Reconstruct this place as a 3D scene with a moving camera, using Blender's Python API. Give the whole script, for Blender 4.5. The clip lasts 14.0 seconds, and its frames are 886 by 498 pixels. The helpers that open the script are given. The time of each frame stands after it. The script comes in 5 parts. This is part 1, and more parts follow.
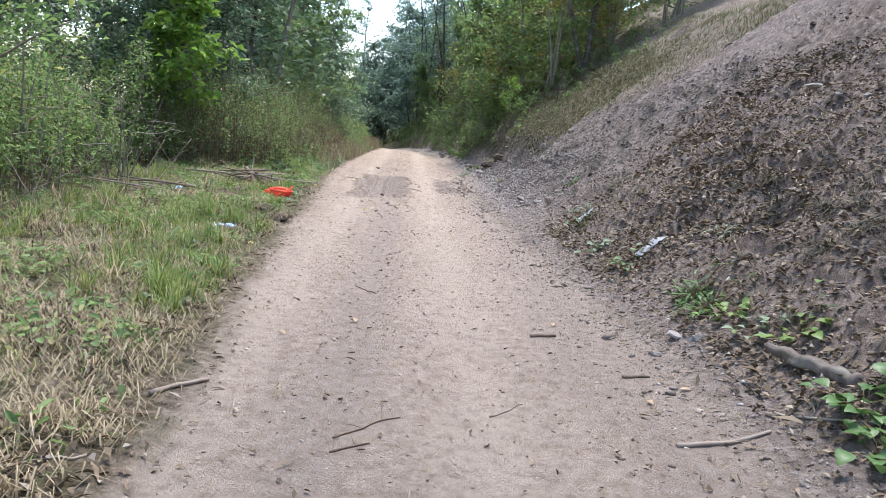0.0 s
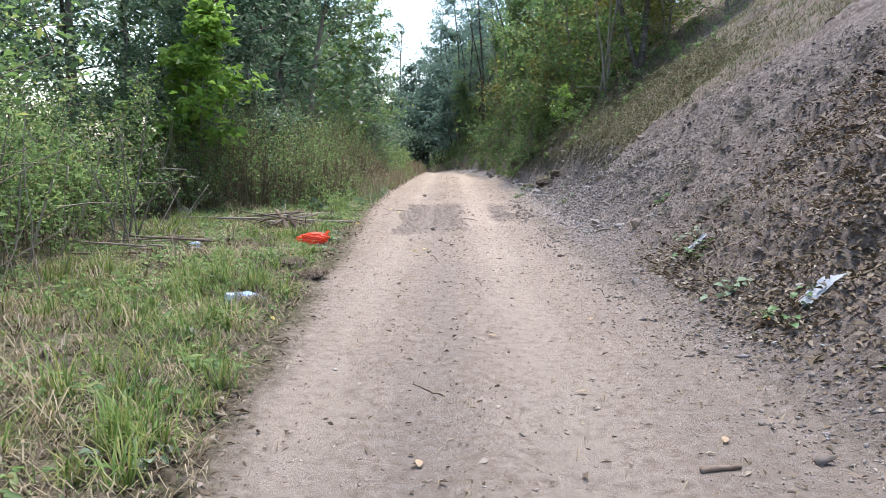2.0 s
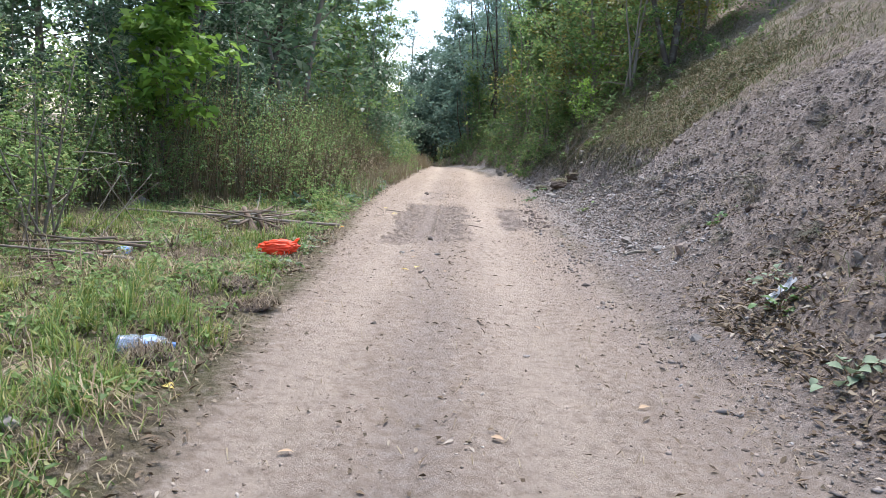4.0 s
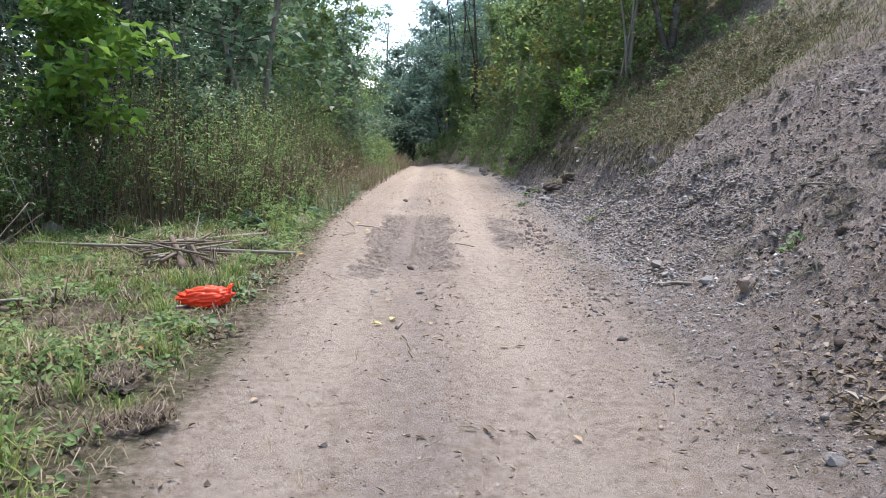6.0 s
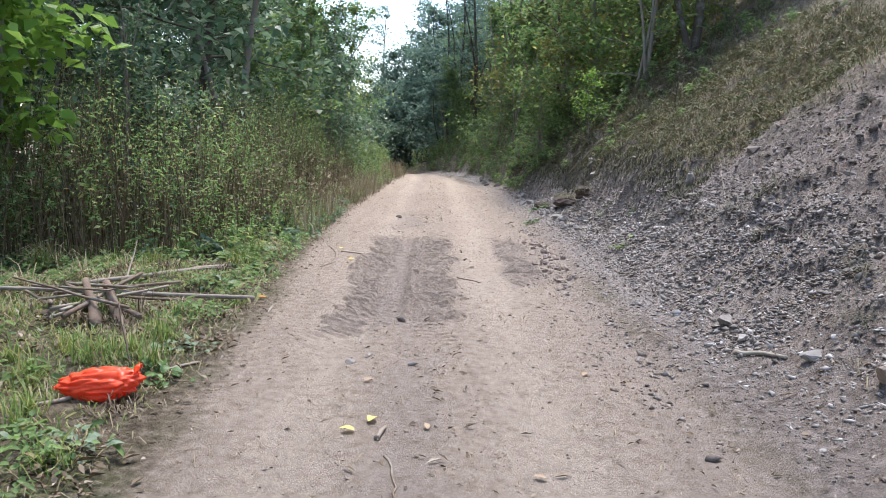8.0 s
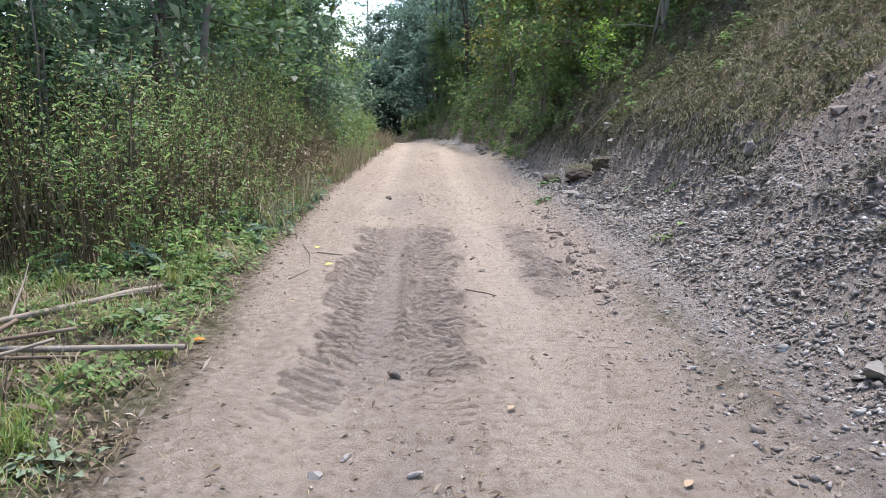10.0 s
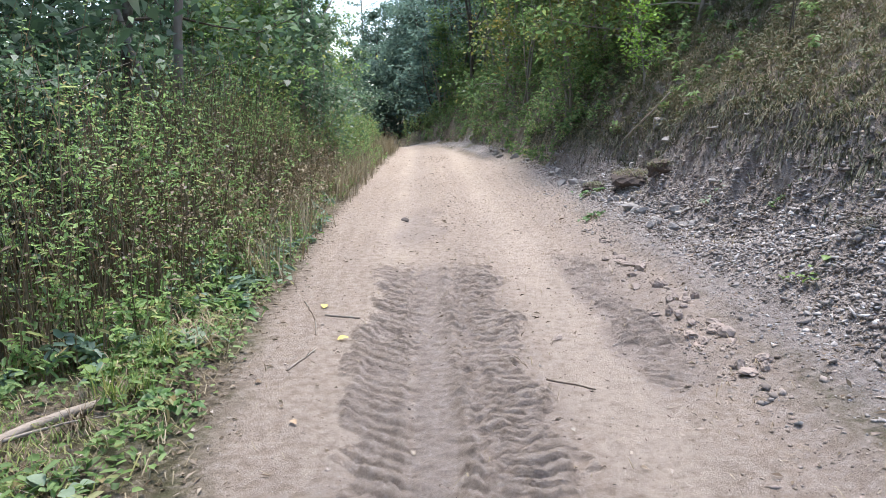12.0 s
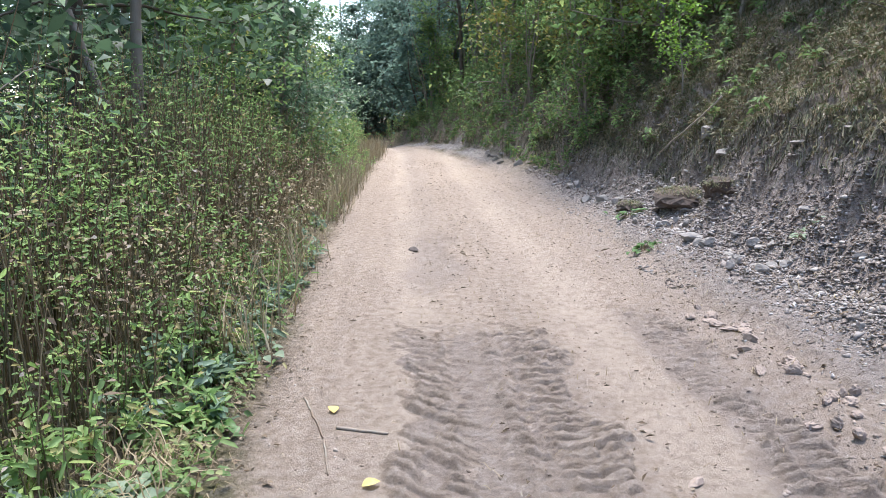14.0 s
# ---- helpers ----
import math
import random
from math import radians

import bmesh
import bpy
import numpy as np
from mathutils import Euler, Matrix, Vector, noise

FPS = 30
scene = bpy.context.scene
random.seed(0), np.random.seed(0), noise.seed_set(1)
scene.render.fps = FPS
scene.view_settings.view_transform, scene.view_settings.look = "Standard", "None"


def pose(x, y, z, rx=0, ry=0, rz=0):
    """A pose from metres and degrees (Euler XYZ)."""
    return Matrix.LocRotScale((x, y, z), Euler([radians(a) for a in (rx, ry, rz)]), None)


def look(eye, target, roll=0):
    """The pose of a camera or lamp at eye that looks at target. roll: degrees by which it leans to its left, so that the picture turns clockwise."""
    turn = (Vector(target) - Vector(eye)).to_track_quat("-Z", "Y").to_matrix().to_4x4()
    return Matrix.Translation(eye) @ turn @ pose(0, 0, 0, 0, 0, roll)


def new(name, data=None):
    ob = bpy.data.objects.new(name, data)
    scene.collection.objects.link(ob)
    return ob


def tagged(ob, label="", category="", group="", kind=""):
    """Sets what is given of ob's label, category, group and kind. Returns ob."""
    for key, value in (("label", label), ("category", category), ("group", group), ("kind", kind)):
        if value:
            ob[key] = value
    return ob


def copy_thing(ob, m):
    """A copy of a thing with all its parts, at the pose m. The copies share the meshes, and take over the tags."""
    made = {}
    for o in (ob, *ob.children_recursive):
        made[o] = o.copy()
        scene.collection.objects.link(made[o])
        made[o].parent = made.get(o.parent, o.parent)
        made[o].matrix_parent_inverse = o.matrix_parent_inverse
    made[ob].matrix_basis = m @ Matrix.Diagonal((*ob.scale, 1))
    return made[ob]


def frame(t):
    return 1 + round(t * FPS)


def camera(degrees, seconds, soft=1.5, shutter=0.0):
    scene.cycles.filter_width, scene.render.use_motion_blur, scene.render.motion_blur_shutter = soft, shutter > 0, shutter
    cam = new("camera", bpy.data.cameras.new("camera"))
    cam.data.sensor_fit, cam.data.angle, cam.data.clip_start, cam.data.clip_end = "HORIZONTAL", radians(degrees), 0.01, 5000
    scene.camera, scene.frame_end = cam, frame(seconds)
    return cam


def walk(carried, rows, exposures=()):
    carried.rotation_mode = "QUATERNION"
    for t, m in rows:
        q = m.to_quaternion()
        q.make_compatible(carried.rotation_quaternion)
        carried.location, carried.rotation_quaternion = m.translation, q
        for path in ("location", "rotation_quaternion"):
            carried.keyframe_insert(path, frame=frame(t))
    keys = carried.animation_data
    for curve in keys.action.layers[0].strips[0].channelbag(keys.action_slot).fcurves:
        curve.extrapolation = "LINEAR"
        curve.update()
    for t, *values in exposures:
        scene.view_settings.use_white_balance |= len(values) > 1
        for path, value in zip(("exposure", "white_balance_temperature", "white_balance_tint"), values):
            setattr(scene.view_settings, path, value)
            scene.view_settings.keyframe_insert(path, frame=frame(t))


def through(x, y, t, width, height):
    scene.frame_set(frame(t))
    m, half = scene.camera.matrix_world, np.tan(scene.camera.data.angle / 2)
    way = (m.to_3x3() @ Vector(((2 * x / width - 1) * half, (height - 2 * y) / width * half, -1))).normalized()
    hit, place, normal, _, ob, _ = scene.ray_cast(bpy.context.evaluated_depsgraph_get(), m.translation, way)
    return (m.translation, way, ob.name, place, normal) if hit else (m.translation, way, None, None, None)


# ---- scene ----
cam = camera(61.7, 14.0, soft=0.5)
PATH = [
    (0, (0.341, 0.15, 1.335), (0.461, 2.12, 1.013), 6.0),
    (0.5, (0.305, 0.581, 1.302), (0.369, 2.554, 0.98), 3.8),
    (1, (0.289, 1.062, 1.305), (0.505, 3.017, 0.944), 0.7),
    (1.5, (0.277, 1.559, 1.33), (0.423, 3.529, 1.021), 5.4),
    (2, (0.206, 2.021, 1.346), (0.191, 4.001, 1.067), 1.1),
    (2.5, (0.245, 2.474, 1.358), (0.294, 4.453, 1.071), 1.4),
    (2.7, (0.272, 2.681, 1.333), (0.354, 4.66, 1.056), 8.7),
    (4.8, (0.238, 4.729, 1.364), (0.236, 6.702, 1.035), -0.7),
    (5, (0.219, 4.944, 1.365), (0.3, 6.899, 0.952), -0.5),
    (5.5, (0.208, 5.422, 1.388), (0.317, 7.392, 1.061), 2.4),
    (6, (0.204, 5.919, 1.426), (0.227, 7.896, 1.12), 2.4),
    (6.5, (0.135, 6.366, 1.446), (0.192, 8.335, 1.098), -1.6),
    (7, (0.161, 6.814, 1.452), (0.308, 8.785, 1.147), -1.4),
    (7.2, (0.182, 7.003, 1.439), (0.339, 8.991, 1.289), 2.2),
    (7.5, (0.171, 7.305, 1.478), (0.238, 9.291, 1.249), 3.5),
    (7.7, (0.176, 7.482, 1.482), (0.217, 9.463, 1.214), 3.1),
    (9.8, (0.113, 9.386, 1.525), (0.15, 11.355, 1.18), 1.8),
    (10, (0.11, 9.627, 1.528), (0.165, 11.589, 1.143), 1.1),
    (10.5, (0.126, 10.196, 1.497), (0.156, 12.16, 1.118), 1.2),
    (11, (0.051, 10.654, 1.526), (0.086, 12.628, 1.205), 2.8),
    (11.5, (-0.093, 11.145, 1.537), (-0.01, 13.089, 1.071), 0.4),
    (12, (-0.197, 11.676, 1.567), (-0.149, 13.638, 1.178), -1.5),
    (12.5, (-0.357, 12.164, 1.598), (-0.374, 14.124, 1.196), -0.6),
    (13, (-0.451, 12.55, 1.665), (-0.311, 14.486, 1.183), -1.8),
    (13.5, (-0.49, 13.013, 1.654), (-0.353, 14.948, 1.164), -1.6),
    (14, (-0.6, 13.475, 1.687), (-0.488, 15.432, 1.286), -1.3),
]
walk(cam, [(t, look(eye, target, roll)) for t, eye, target, roll in PATH], exposures=[(0, 1.70, 6350, 11), (7, 1.64, 6350, 11), (11, 1.76, 6300, 11), (14, 1.96, 6250, 11)])

# ---- world, sun, exposure ----
world = bpy.data.worlds.new("world")
scene.world = world
world.use_nodes = True
wn = world.node_tree.nodes
sky = wn.new("ShaderNodeTexSky")
sky.sky_type = "NISHITA"
sky.sun_disc = False
SUN_EL, SUN_ROT = radians(71), radians(8)
sky.sun_elevation, sky.sun_rotation = SUN_EL, SUN_ROT
sky.air_density, sky.dust_density, sky.ozone_density = 1.0, 1.5, 1.0
wn["Background"].inputs["Strength"].default_value = 0.14
world.node_tree.links.new(sky.outputs[0], wn["Background"].inputs["Color"])

sun = new("sun", bpy.data.lights.new("sun", "SUN"))
sun.data.energy, sun.data.angle, sun.data.color = 1.75, radians(18), (1.0, 0.98, 0.95)
sun.matrix_world = look((math.sin(SUN_ROT) * math.cos(SUN_EL) * 50, math.cos(SUN_ROT) * math.cos(SUN_EL) * 50,
                         math.sin(SUN_EL) * 50), (0, 0, 0))

rng = np.random.default_rng(7)


# ---- materials ----
class Mat:
    """A node material with a Principled shader and short helpers."""

    def __init__(self, name, rough=0.8, metal=0.0):
        self.m = bpy.data.materials.new(name)
        self.m.use_nodes = True
        self.n, self.l = self.m.node_tree.nodes, self.m.node_tree.links
        self.b = self.n["Principled BSDF"]
        self.b.inputs["Roughness"].default_value = rough
        self.b.inputs["Metallic"].default_value = metal
        self.b.inputs["Specular IOR Level"].default_value = 0.25

    def coord(self):
        return self.n.new("ShaderNodeNewGeometry").outputs["Position"]

    def obj(self):
        return self.n.new("ShaderNodeTexCoord").outputs["Object"]

    def noise(self, scale, vec=None, detail=5.0, rough=0.6, stretch=None):
        t = self.n.new("ShaderNodeTexNoise")
        t.inputs["Scale"].default_value, t.inputs["Detail"].default_value = scale, detail
        t.inputs["Roughness"].default_value = rough
        vec = vec or self.coord()
        if stretch:
            mp = self.n.new("ShaderNodeMapping")
            mp.inputs["Scale"].default_value = stretch
            self.l.new(vec, mp.inputs[0])
            vec = mp.outputs[0]
        self.l.new(vec, t.inputs["Vector"])
        return t.outputs["Fac"]

    def ramp(self, fac, stops):
        r = self.n.new("ShaderNodeValToRGB")
        r.color_ramp.elements.remove(r.color_ramp.elements[1])
        for i, (p, c) in enumerate(stops):
            e = r.color_ramp.elements[0] if i == 0 else r.color_ramp.elements.new(p)
            e.position, e.color = p, (*c, 1) if len(c) == 3 else c
        self.l.new(fac, r.inputs[0])
        return r.outputs[0]

    def mix(self, fac, a, b, mode="MIX"):
        x = self.n.new("ShaderNodeMix")
        x.data_type, x.blend_type = "RGBA", mode
        for s, v in ((0, fac), (6, a), (7, b)):
            if isinstance(v, (int, float)):
                x.inputs[s].default_value = v
            elif isinstance(v, tuple):
                x.inputs[s].default_value = (*v, 1)
            else:
                self.l.new(v, x.inputs[s])
        return x.outputs[2]

    def math(self, op, a, b=0.0, c=0.0, clamp=False):
        x = self.n.new("ShaderNodeMath")
        x.operation, x.use_clamp = op, clamp
        for s, v in enumerate((a, b, c)):
            if isinstance(v, (int, float)):
                x.inputs[s].default_value = v
            else:
                self.l.new(v, x.inputs[s])
        return x.outputs[0]

    def attr(self, name):
        a = self.n.new("ShaderNodeAttribute")
        a.attribute_name = name
        return a.outputs["Fac"]

    def island(self):
        return self.n.new("ShaderNodeNewGeometry").outputs["Random Per Island"]

    def rand(self):
        return self.n.new("ShaderNodeObjectInfo").outputs["Random"]

    def color(self, c):
        if isinstance(c, tuple):
            self.b.inputs["Base Color"].default_value = (*c, 1)
        else:
            self.l.new(c, self.b.inputs["Base Color"])
        return self

    def bump(self, h, strength=0.5, dist=0.02):
        x = self.n.new("ShaderNodeBump")
        x.inputs["Strength"].default_value, x.inputs["Distance"].default_value = strength, dist
        self.l.new(h, x.inputs["Height"])
        self.l.new(x.outputs[0], self.b.inputs["Normal"])
        return self


def leaf_mat(name, stops, through=0.35, rough=0.5, tint=None):
    """Leaves: colour by leaf, with a slow drift from plant to plant, and light shining through."""
    m = Mat(name, rough)
    c = m.ramp(m.island(), stops)
    big = m.noise(0.7, detail=2)
    c = m.mix(m.math("MULTIPLY", big, 0.5), c, tint or (0.10, 0.13, 0.03))
    c = m.mix(m.math("MULTIPLY", m.rand(), 0.35), c, (0.06, 0.09, 0.04))
    c = m.mix(0.08, c, (0.15, 0.165, 0.13))
    m.color(c)
    tr = m.n.new("ShaderNodeBsdfTranslucent")
    m.l.new(c, tr.inputs["Color"])
    mx = m.n.new("ShaderNodeMixShader")
    mx.inputs[0].default_value = through
    m.l.new(m.b.outputs[0], mx.inputs[1])
    m.l.new(tr.outputs[0], mx.inputs[2])
    m.l.new(mx.outputs[0], m.n["Material Output"].inputs[0])
    return m.m


def ground_mat():
    m = Mat("ground_soil", 0.95)
    P = m.coord()
    fine, mid, big = m.noise(90, P, 6, 0.7), m.noise(14, P, 6, 0.65), m.noise(1.3, P, 4)
    grit = m.noise(320, P, 3, 0.7)
    dust = m.ramp(mid, [(0.3, (0.29, 0.222, 0.172)), (0.5, (0.42, 0.335, 0.27)), (0.72, (0.57, 0.47, 0.39))])
    dust = m.mix(m.ramp(fine, [(0.3, (0.75, 0.75, 0.75)), (0.44, (0, 0, 0))]), dust, (0.24, 0.185, 0.145))
    dust = m.mix(m.ramp(fine, [(0.56, (0, 0, 0)), (0.7, (0.8, 0.8, 0.8))]), dust, (0.60, 0.505, 0.425))
    dust = m.mix(m.math("MULTIPLY", big, 0.35), dust, (0.44, 0.33, 0.235))
    dust = m.mix(m.ramp(grit, [(0.5, (0, 0, 0)), (0.64, (0.8, 0.8, 0.8))]), dust, (0.24, 0.185, 0.14))
    streak = m.noise(5, P, 5, 0.6, stretch=(1.0, 0.12, 1.0))
    dust = m.mix(m.ramp(streak, [(0.45, (0, 0, 0)), (0.68, (0.55, 0.55, 0.55))]), dust, (0.33, 0.26, 0.205))
    dust = m.mix(m.math("MULTIPLY", m.math("ADD", m.attr("worn"), m.math("MULTIPLY", m.math("SUBTRACT", mid, 0.5), 1.8), clamp=True), 0.5), dust, (0.54, 0.44, 0.35))
    mud = m.ramp(m.math("ADD", m.math("MULTIPLY", fine, 0.5), m.math("MULTIPLY", mid, 0.5)),
                 [(0.3, (0.19, 0.146, 0.118)), (0.5, (0.31, 0.25, 0.208)), (0.68, (0.44, 0.372, 0.32))])
    scree = m.ramp(m.math("ADD", m.math("MULTIPLY", fine, 0.6), m.math("MULTIPLY", mid, 0.4)),
                   [(0.36, (0.04, 0.03, 0.026)), (0.46, (0.13, 0.106, 0.094)), (0.55, (0.25, 0.218, 0.203)), (0.66, (0.44, 0.41, 0.385))])
    streaks = m.noise(6, P, 6, 0.7, stretch=(1.0, 0.3, 0.6))
    scree = m.mix(m.ramp(streaks, [(0.46, (0, 0, 0)), (0.58, (0.75, 0.75, 0.75))]), scree, (0.085, 0.065, 0.056))
    scree = m.mix(m.ramp(m.noise(2.2, P, 5), [(0.4, (0, 0, 0)), (0.62, (0.6, 0.6, 0.6))]), scree, (0.165, 0.132, 0.115))
    soil = m.ramp(mid, [(0.3, (0.075, 0.057, 0.038)), (0.52, (0.17, 0.13, 0.085)), (0.75, (0.30, 0.24, 0.16))])
    soil = m.mix(m.ramp(big, [(0.42, (0, 0, 0)), (0.62, (0.6, 0.6, 0.6))]), soil, (0.09, 0.10, 0.035))
    edge = m.math("SUBTRACT", mid, 0.5)

    def mask(name, k=0.9):
        return m.math("ADD", m.attr(name), m.math("MULTIPLY", edge, k), clamp=True)

    scree = m.mix(m.math("MULTIPLY", mask("mould", 1.6), 0.8), scree, m.ramp(m.math("ADD", m.math("MULTIPLY", fine, 0.5), m.math("MULTIPLY", mid, 0.5)), [(0.35, (0.03, 0.02, 0.015)), (0.55, (0.085, 0.055, 0.042)), (0.7, (0.16, 0.11, 0.085))]))
    lime = m.ramp(m.math("ADD", m.math("MULTIPLY", fine, 0.6), m.math("MULTIPLY", mid, 0.4)), [(0.36, (0.10, 0.08, 0.068)), (0.48, (0.27, 0.237, 0.217)), (0.58, (0.42, 0.39, 0.37)), (0.7, (0.56, 0.53, 0.51))])
    scree = m.mix(m.math("MULTIPLY", mask("lime", 1.2), 0.85), scree, lime)
    c = m.mix(mask("scree"), soil, scree)
    c = m.mix(mask("road"), c, dust)
    c = m.mix(mask("mud", 1.3), c, mud)
    m.color(c)
    calm = m.math("SUBTRACT", 1.0, m.math("MULTIPLY", m.attr("road"), 0.55))
    h = m.math("ADD", m.math("MULTIPLY", fine, 0.45), m.math("ADD", m.math("MULTIPLY", mid, calm), m.math("MULTIPLY", grit, 0.3)))
    return m.bump(h, 1.0, 0.052).m


def bark_mat(name, a, b):
    m = Mat(name, 0.9)
    g = m.noise(14, m.obj(), 6, 0.65, stretch=(1, 1, 0.18))
    p = m.noise(3.5, m.obj(), 4)
    c = m.mix(g, a, b)
    c = m.mix(m.ramp(p, [(0.5, (0, 0, 0)), (0.7, (0.6, 0.6, 0.6))]), c, (0.30, 0.30, 0.25))
    return m.color(c).bump(g, 0.6, 0.02).m


def stone_mat(name, stops):
    m = Mat(name, 0.9)
    c = m.ramp(m.island(), stops)
    n = m.noise(60, detail=5)
    c = m.mix(m.math("MULTIPLY", n, 0.3), c, (0.17, 0.13, 0.105))
    return m.color(c).bump(n, 0.6, 0.01).m


M = {
    "ground": ground_mat(),
    "bark_grey": bark_mat("bark_grey", (0.13, 0.105, 0.08), (0.30, 0.26, 0.21)),
    "bark_dark": bark_mat("bark_dark", (0.045, 0.036, 0.028), (0.13, 0.105, 0.08)),
    "stem": leaf_mat("weed_stem", [(0, (0.07, 0.06, 0.03)), (0.4, (0.17, 0.12, 0.065)), (0.75, (0.29, 0.165, 0.10)), (1, (0.42, 0.33, 0.20))], 0.1, 0.7, (0.15, 0.12, 0.06)),
    "leaf_dark": leaf_mat("leaf_dark", [(0, (0.04, 0.085, 0.05)), (0.5, (0.11, 0.205, 0.11)), (0.8, (0.23, 0.34, 0.20)), (1, (0.46, 0.53, 0.40))], 0.55, 0.35, (0.12, 0.19, 0.09)),
    "leaf_mid": leaf_mat("leaf_mid", [(0, (0.08, 0.16, 0.055)), (0.5, (0.17, 0.30, 0.085)), (0.85, (0.28, 0.42, 0.13)), (1, (0.50, 0.46, 0.13))], 0.6, 0.45, (0.15, 0.22, 0.06)),
    "leaf_yellow": leaf_mat("leaf_yellow", [(0, (0.11, 0.15, 0.03)), (0.45, (0.22, 0.26, 0.055)), (0.8, (0.38, 0.34, 0.07)), (1, (0.48, 0.28, 0.06))], 0.4),
    "leaf_bright": leaf_mat("leaf_bright", [(0, (0.16, 0.32, 0.04)), (0.6, (0.27, 0.48, 0.06)), (1, (0.40, 0.56, 0.10))], 0.5, 0.4, (0.2, 0.34, 0.05)),
    "leaf_dusty": leaf_mat("leaf_dusty", [(0, (0.08, 0.14, 0.08)), (0.5, (0.19, 0.28, 0.18)), (1, (0.36, 0.43, 0.33))], 0.3, 0.6, (0.17, 0.25, 0.15)),
    # air haze painted into the leaf colour of the distant trees
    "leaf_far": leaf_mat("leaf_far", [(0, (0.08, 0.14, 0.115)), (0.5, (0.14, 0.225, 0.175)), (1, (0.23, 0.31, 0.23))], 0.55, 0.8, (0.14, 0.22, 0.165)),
    "leaf_weed": leaf_mat("leaf_weed", [(0, (0.10, 0.18, 0.06)), (0.45, (0.24, 0.39, 0.11)), (0.82, (0.42, 0.58, 0.21)), (0.92, (0.58, 0.55, 0.24)), (1, (0.46, 0.28, 0.15))], 0.5, 0.55, (0.23, 0.33, 0.12)),
    "grass": leaf_mat("grass_blade", [(0, (0.06, 0.15, 0.025)), (0.5, (0.16, 0.28, 0.055)), (0.78, (0.34, 0.36, 0.09)), (1, (0.50, 0.41, 0.19))], 0.35, 0.5, (0.20, 0.24, 0.05)),
    "turf": leaf_mat("turf_blade", [(0, (0.07, 0.115, 0.035)), (0.4, (0.14, 0.14, 0.06)), (0.7, (0.20, 0.155, 0.09)), (1, (0.33, 0.26, 0.16))], 0.25, 0.6, (0.15, 0.125, 0.07)),
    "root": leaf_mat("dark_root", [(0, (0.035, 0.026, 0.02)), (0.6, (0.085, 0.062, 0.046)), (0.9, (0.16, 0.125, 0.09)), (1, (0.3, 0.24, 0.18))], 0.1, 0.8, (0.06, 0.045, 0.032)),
    "straw": leaf_mat("dry_straw", [(0, (0.20, 0.14, 0.08)), (0.5, (0.36, 0.28, 0.17)), (1, (0.52, 0.43, 0.29))], 0.2, 0.7, (0.30, 0.22, 0.13)),
    "litter": leaf_mat("leaf_litter", [(0, (0.05, 0.029, 0.018)), (0.4, (0.12, 0.07, 0.044)), (0.7, (0.22, 0.145, 0.095)), (0.9, (0.37, 0.285, 0.21)), (1, (0.55, 0.47, 0.39))], 0.1, 0.75, (0.11, 0.065, 0.042)),
    "stone": stone_mat("scree_stone", [(0, (0.13, 0.105, 0.09)), (0.45, (0.21, 0.18, 0.158)), (0.85, (0.30, 0.268, 0.243)), (1, (0.42, 0.40, 0.38))]),
    "lime_chip": stone_mat("limestone_chip", [(0, (0.20, 0.175, 0.155)), (0.45, (0.32, 0.29, 0.265)), (0.85, (0.44, 0.41, 0.385)), (1, (0.60, 0.575, 0.55))]),
    "mould": stone_mat("leaf_mould", [(0, (0.025, 0.017, 0.013)), (0.5, (0.06, 0.04, 0.031)), (0.85, (0.105, 0.074, 0.058)), (1, (0.20, 0.16, 0.135))]),
    "earth": stone_mat("crumbled_earth", [(0, (0.06, 0.046, 0.039)), (0.45, (0.165, 0.135, 0.119)), (0.9, (0.27, 0.235, 0.215)), (1, (0.42, 0.39, 0.365))]),
    "mudlump": stone_mat("mud_lump", [(0, (0.17, 0.13, 0.10)), (0.5, (0.27, 0.215, 0.175)), (1, (0.38, 0.315, 0.265))]),
    "pebble": stone_mat("road_pebble", [(0, (0.18, 0.135, 0.10)), (0.5, (0.32, 0.25, 0.195)), (0.8, (0.44, 0.365, 0.30)), (1, (0.56, 0.49, 0.42))]),
}


# ---- helpers ----
def smooth(a, b, v):
    t = np.clip((v - a) / (b - a), 0, 1)
    return t * t * (3 - 2 * t)


def vnoise(x, y, seed=0):
    """Value noise on a unit lattice, -1..1, for arrays."""
    xi, yi = np.floor(x).astype(np.int64), np.floor(y).astype(np.int64)
    xf, yf = x - xi, y - yi
    u, v = xf * xf * (3 - 2 * xf), yf * yf * (3 - 2 * yf)

    def hsh(a, b):
        n = (a * 374761393 + b * 668265263 + seed * 1442695041) & 0xFFFFFFFF
        n = ((n ^ (n >> 13)) * 1274126177) & 0xFFFFFFFF
        return ((n ^ (n >> 16)) & 0xFFFF) / 32767.5 - 1

    return (hsh(xi, yi) * (1 - u) * (1 - v) + hsh(xi + 1, yi) * u * (1 - v)
            + hsh(xi, yi + 1) * (1 - u) * v + hsh(xi + 1, yi + 1) * u * v)


def fbm(x, y, scale, octaves=4, seed=0, gain=0.5):
    out, amp, tot = 0.0, 1.0, 0.0
    for i in range(octaves):
        out = out + amp * vnoise(x * scale + 17 * i, y * scale - 31 * i, seed + i)
        tot += amp
        amp, scale = amp * gain, scale * 2.03
    return out / tot


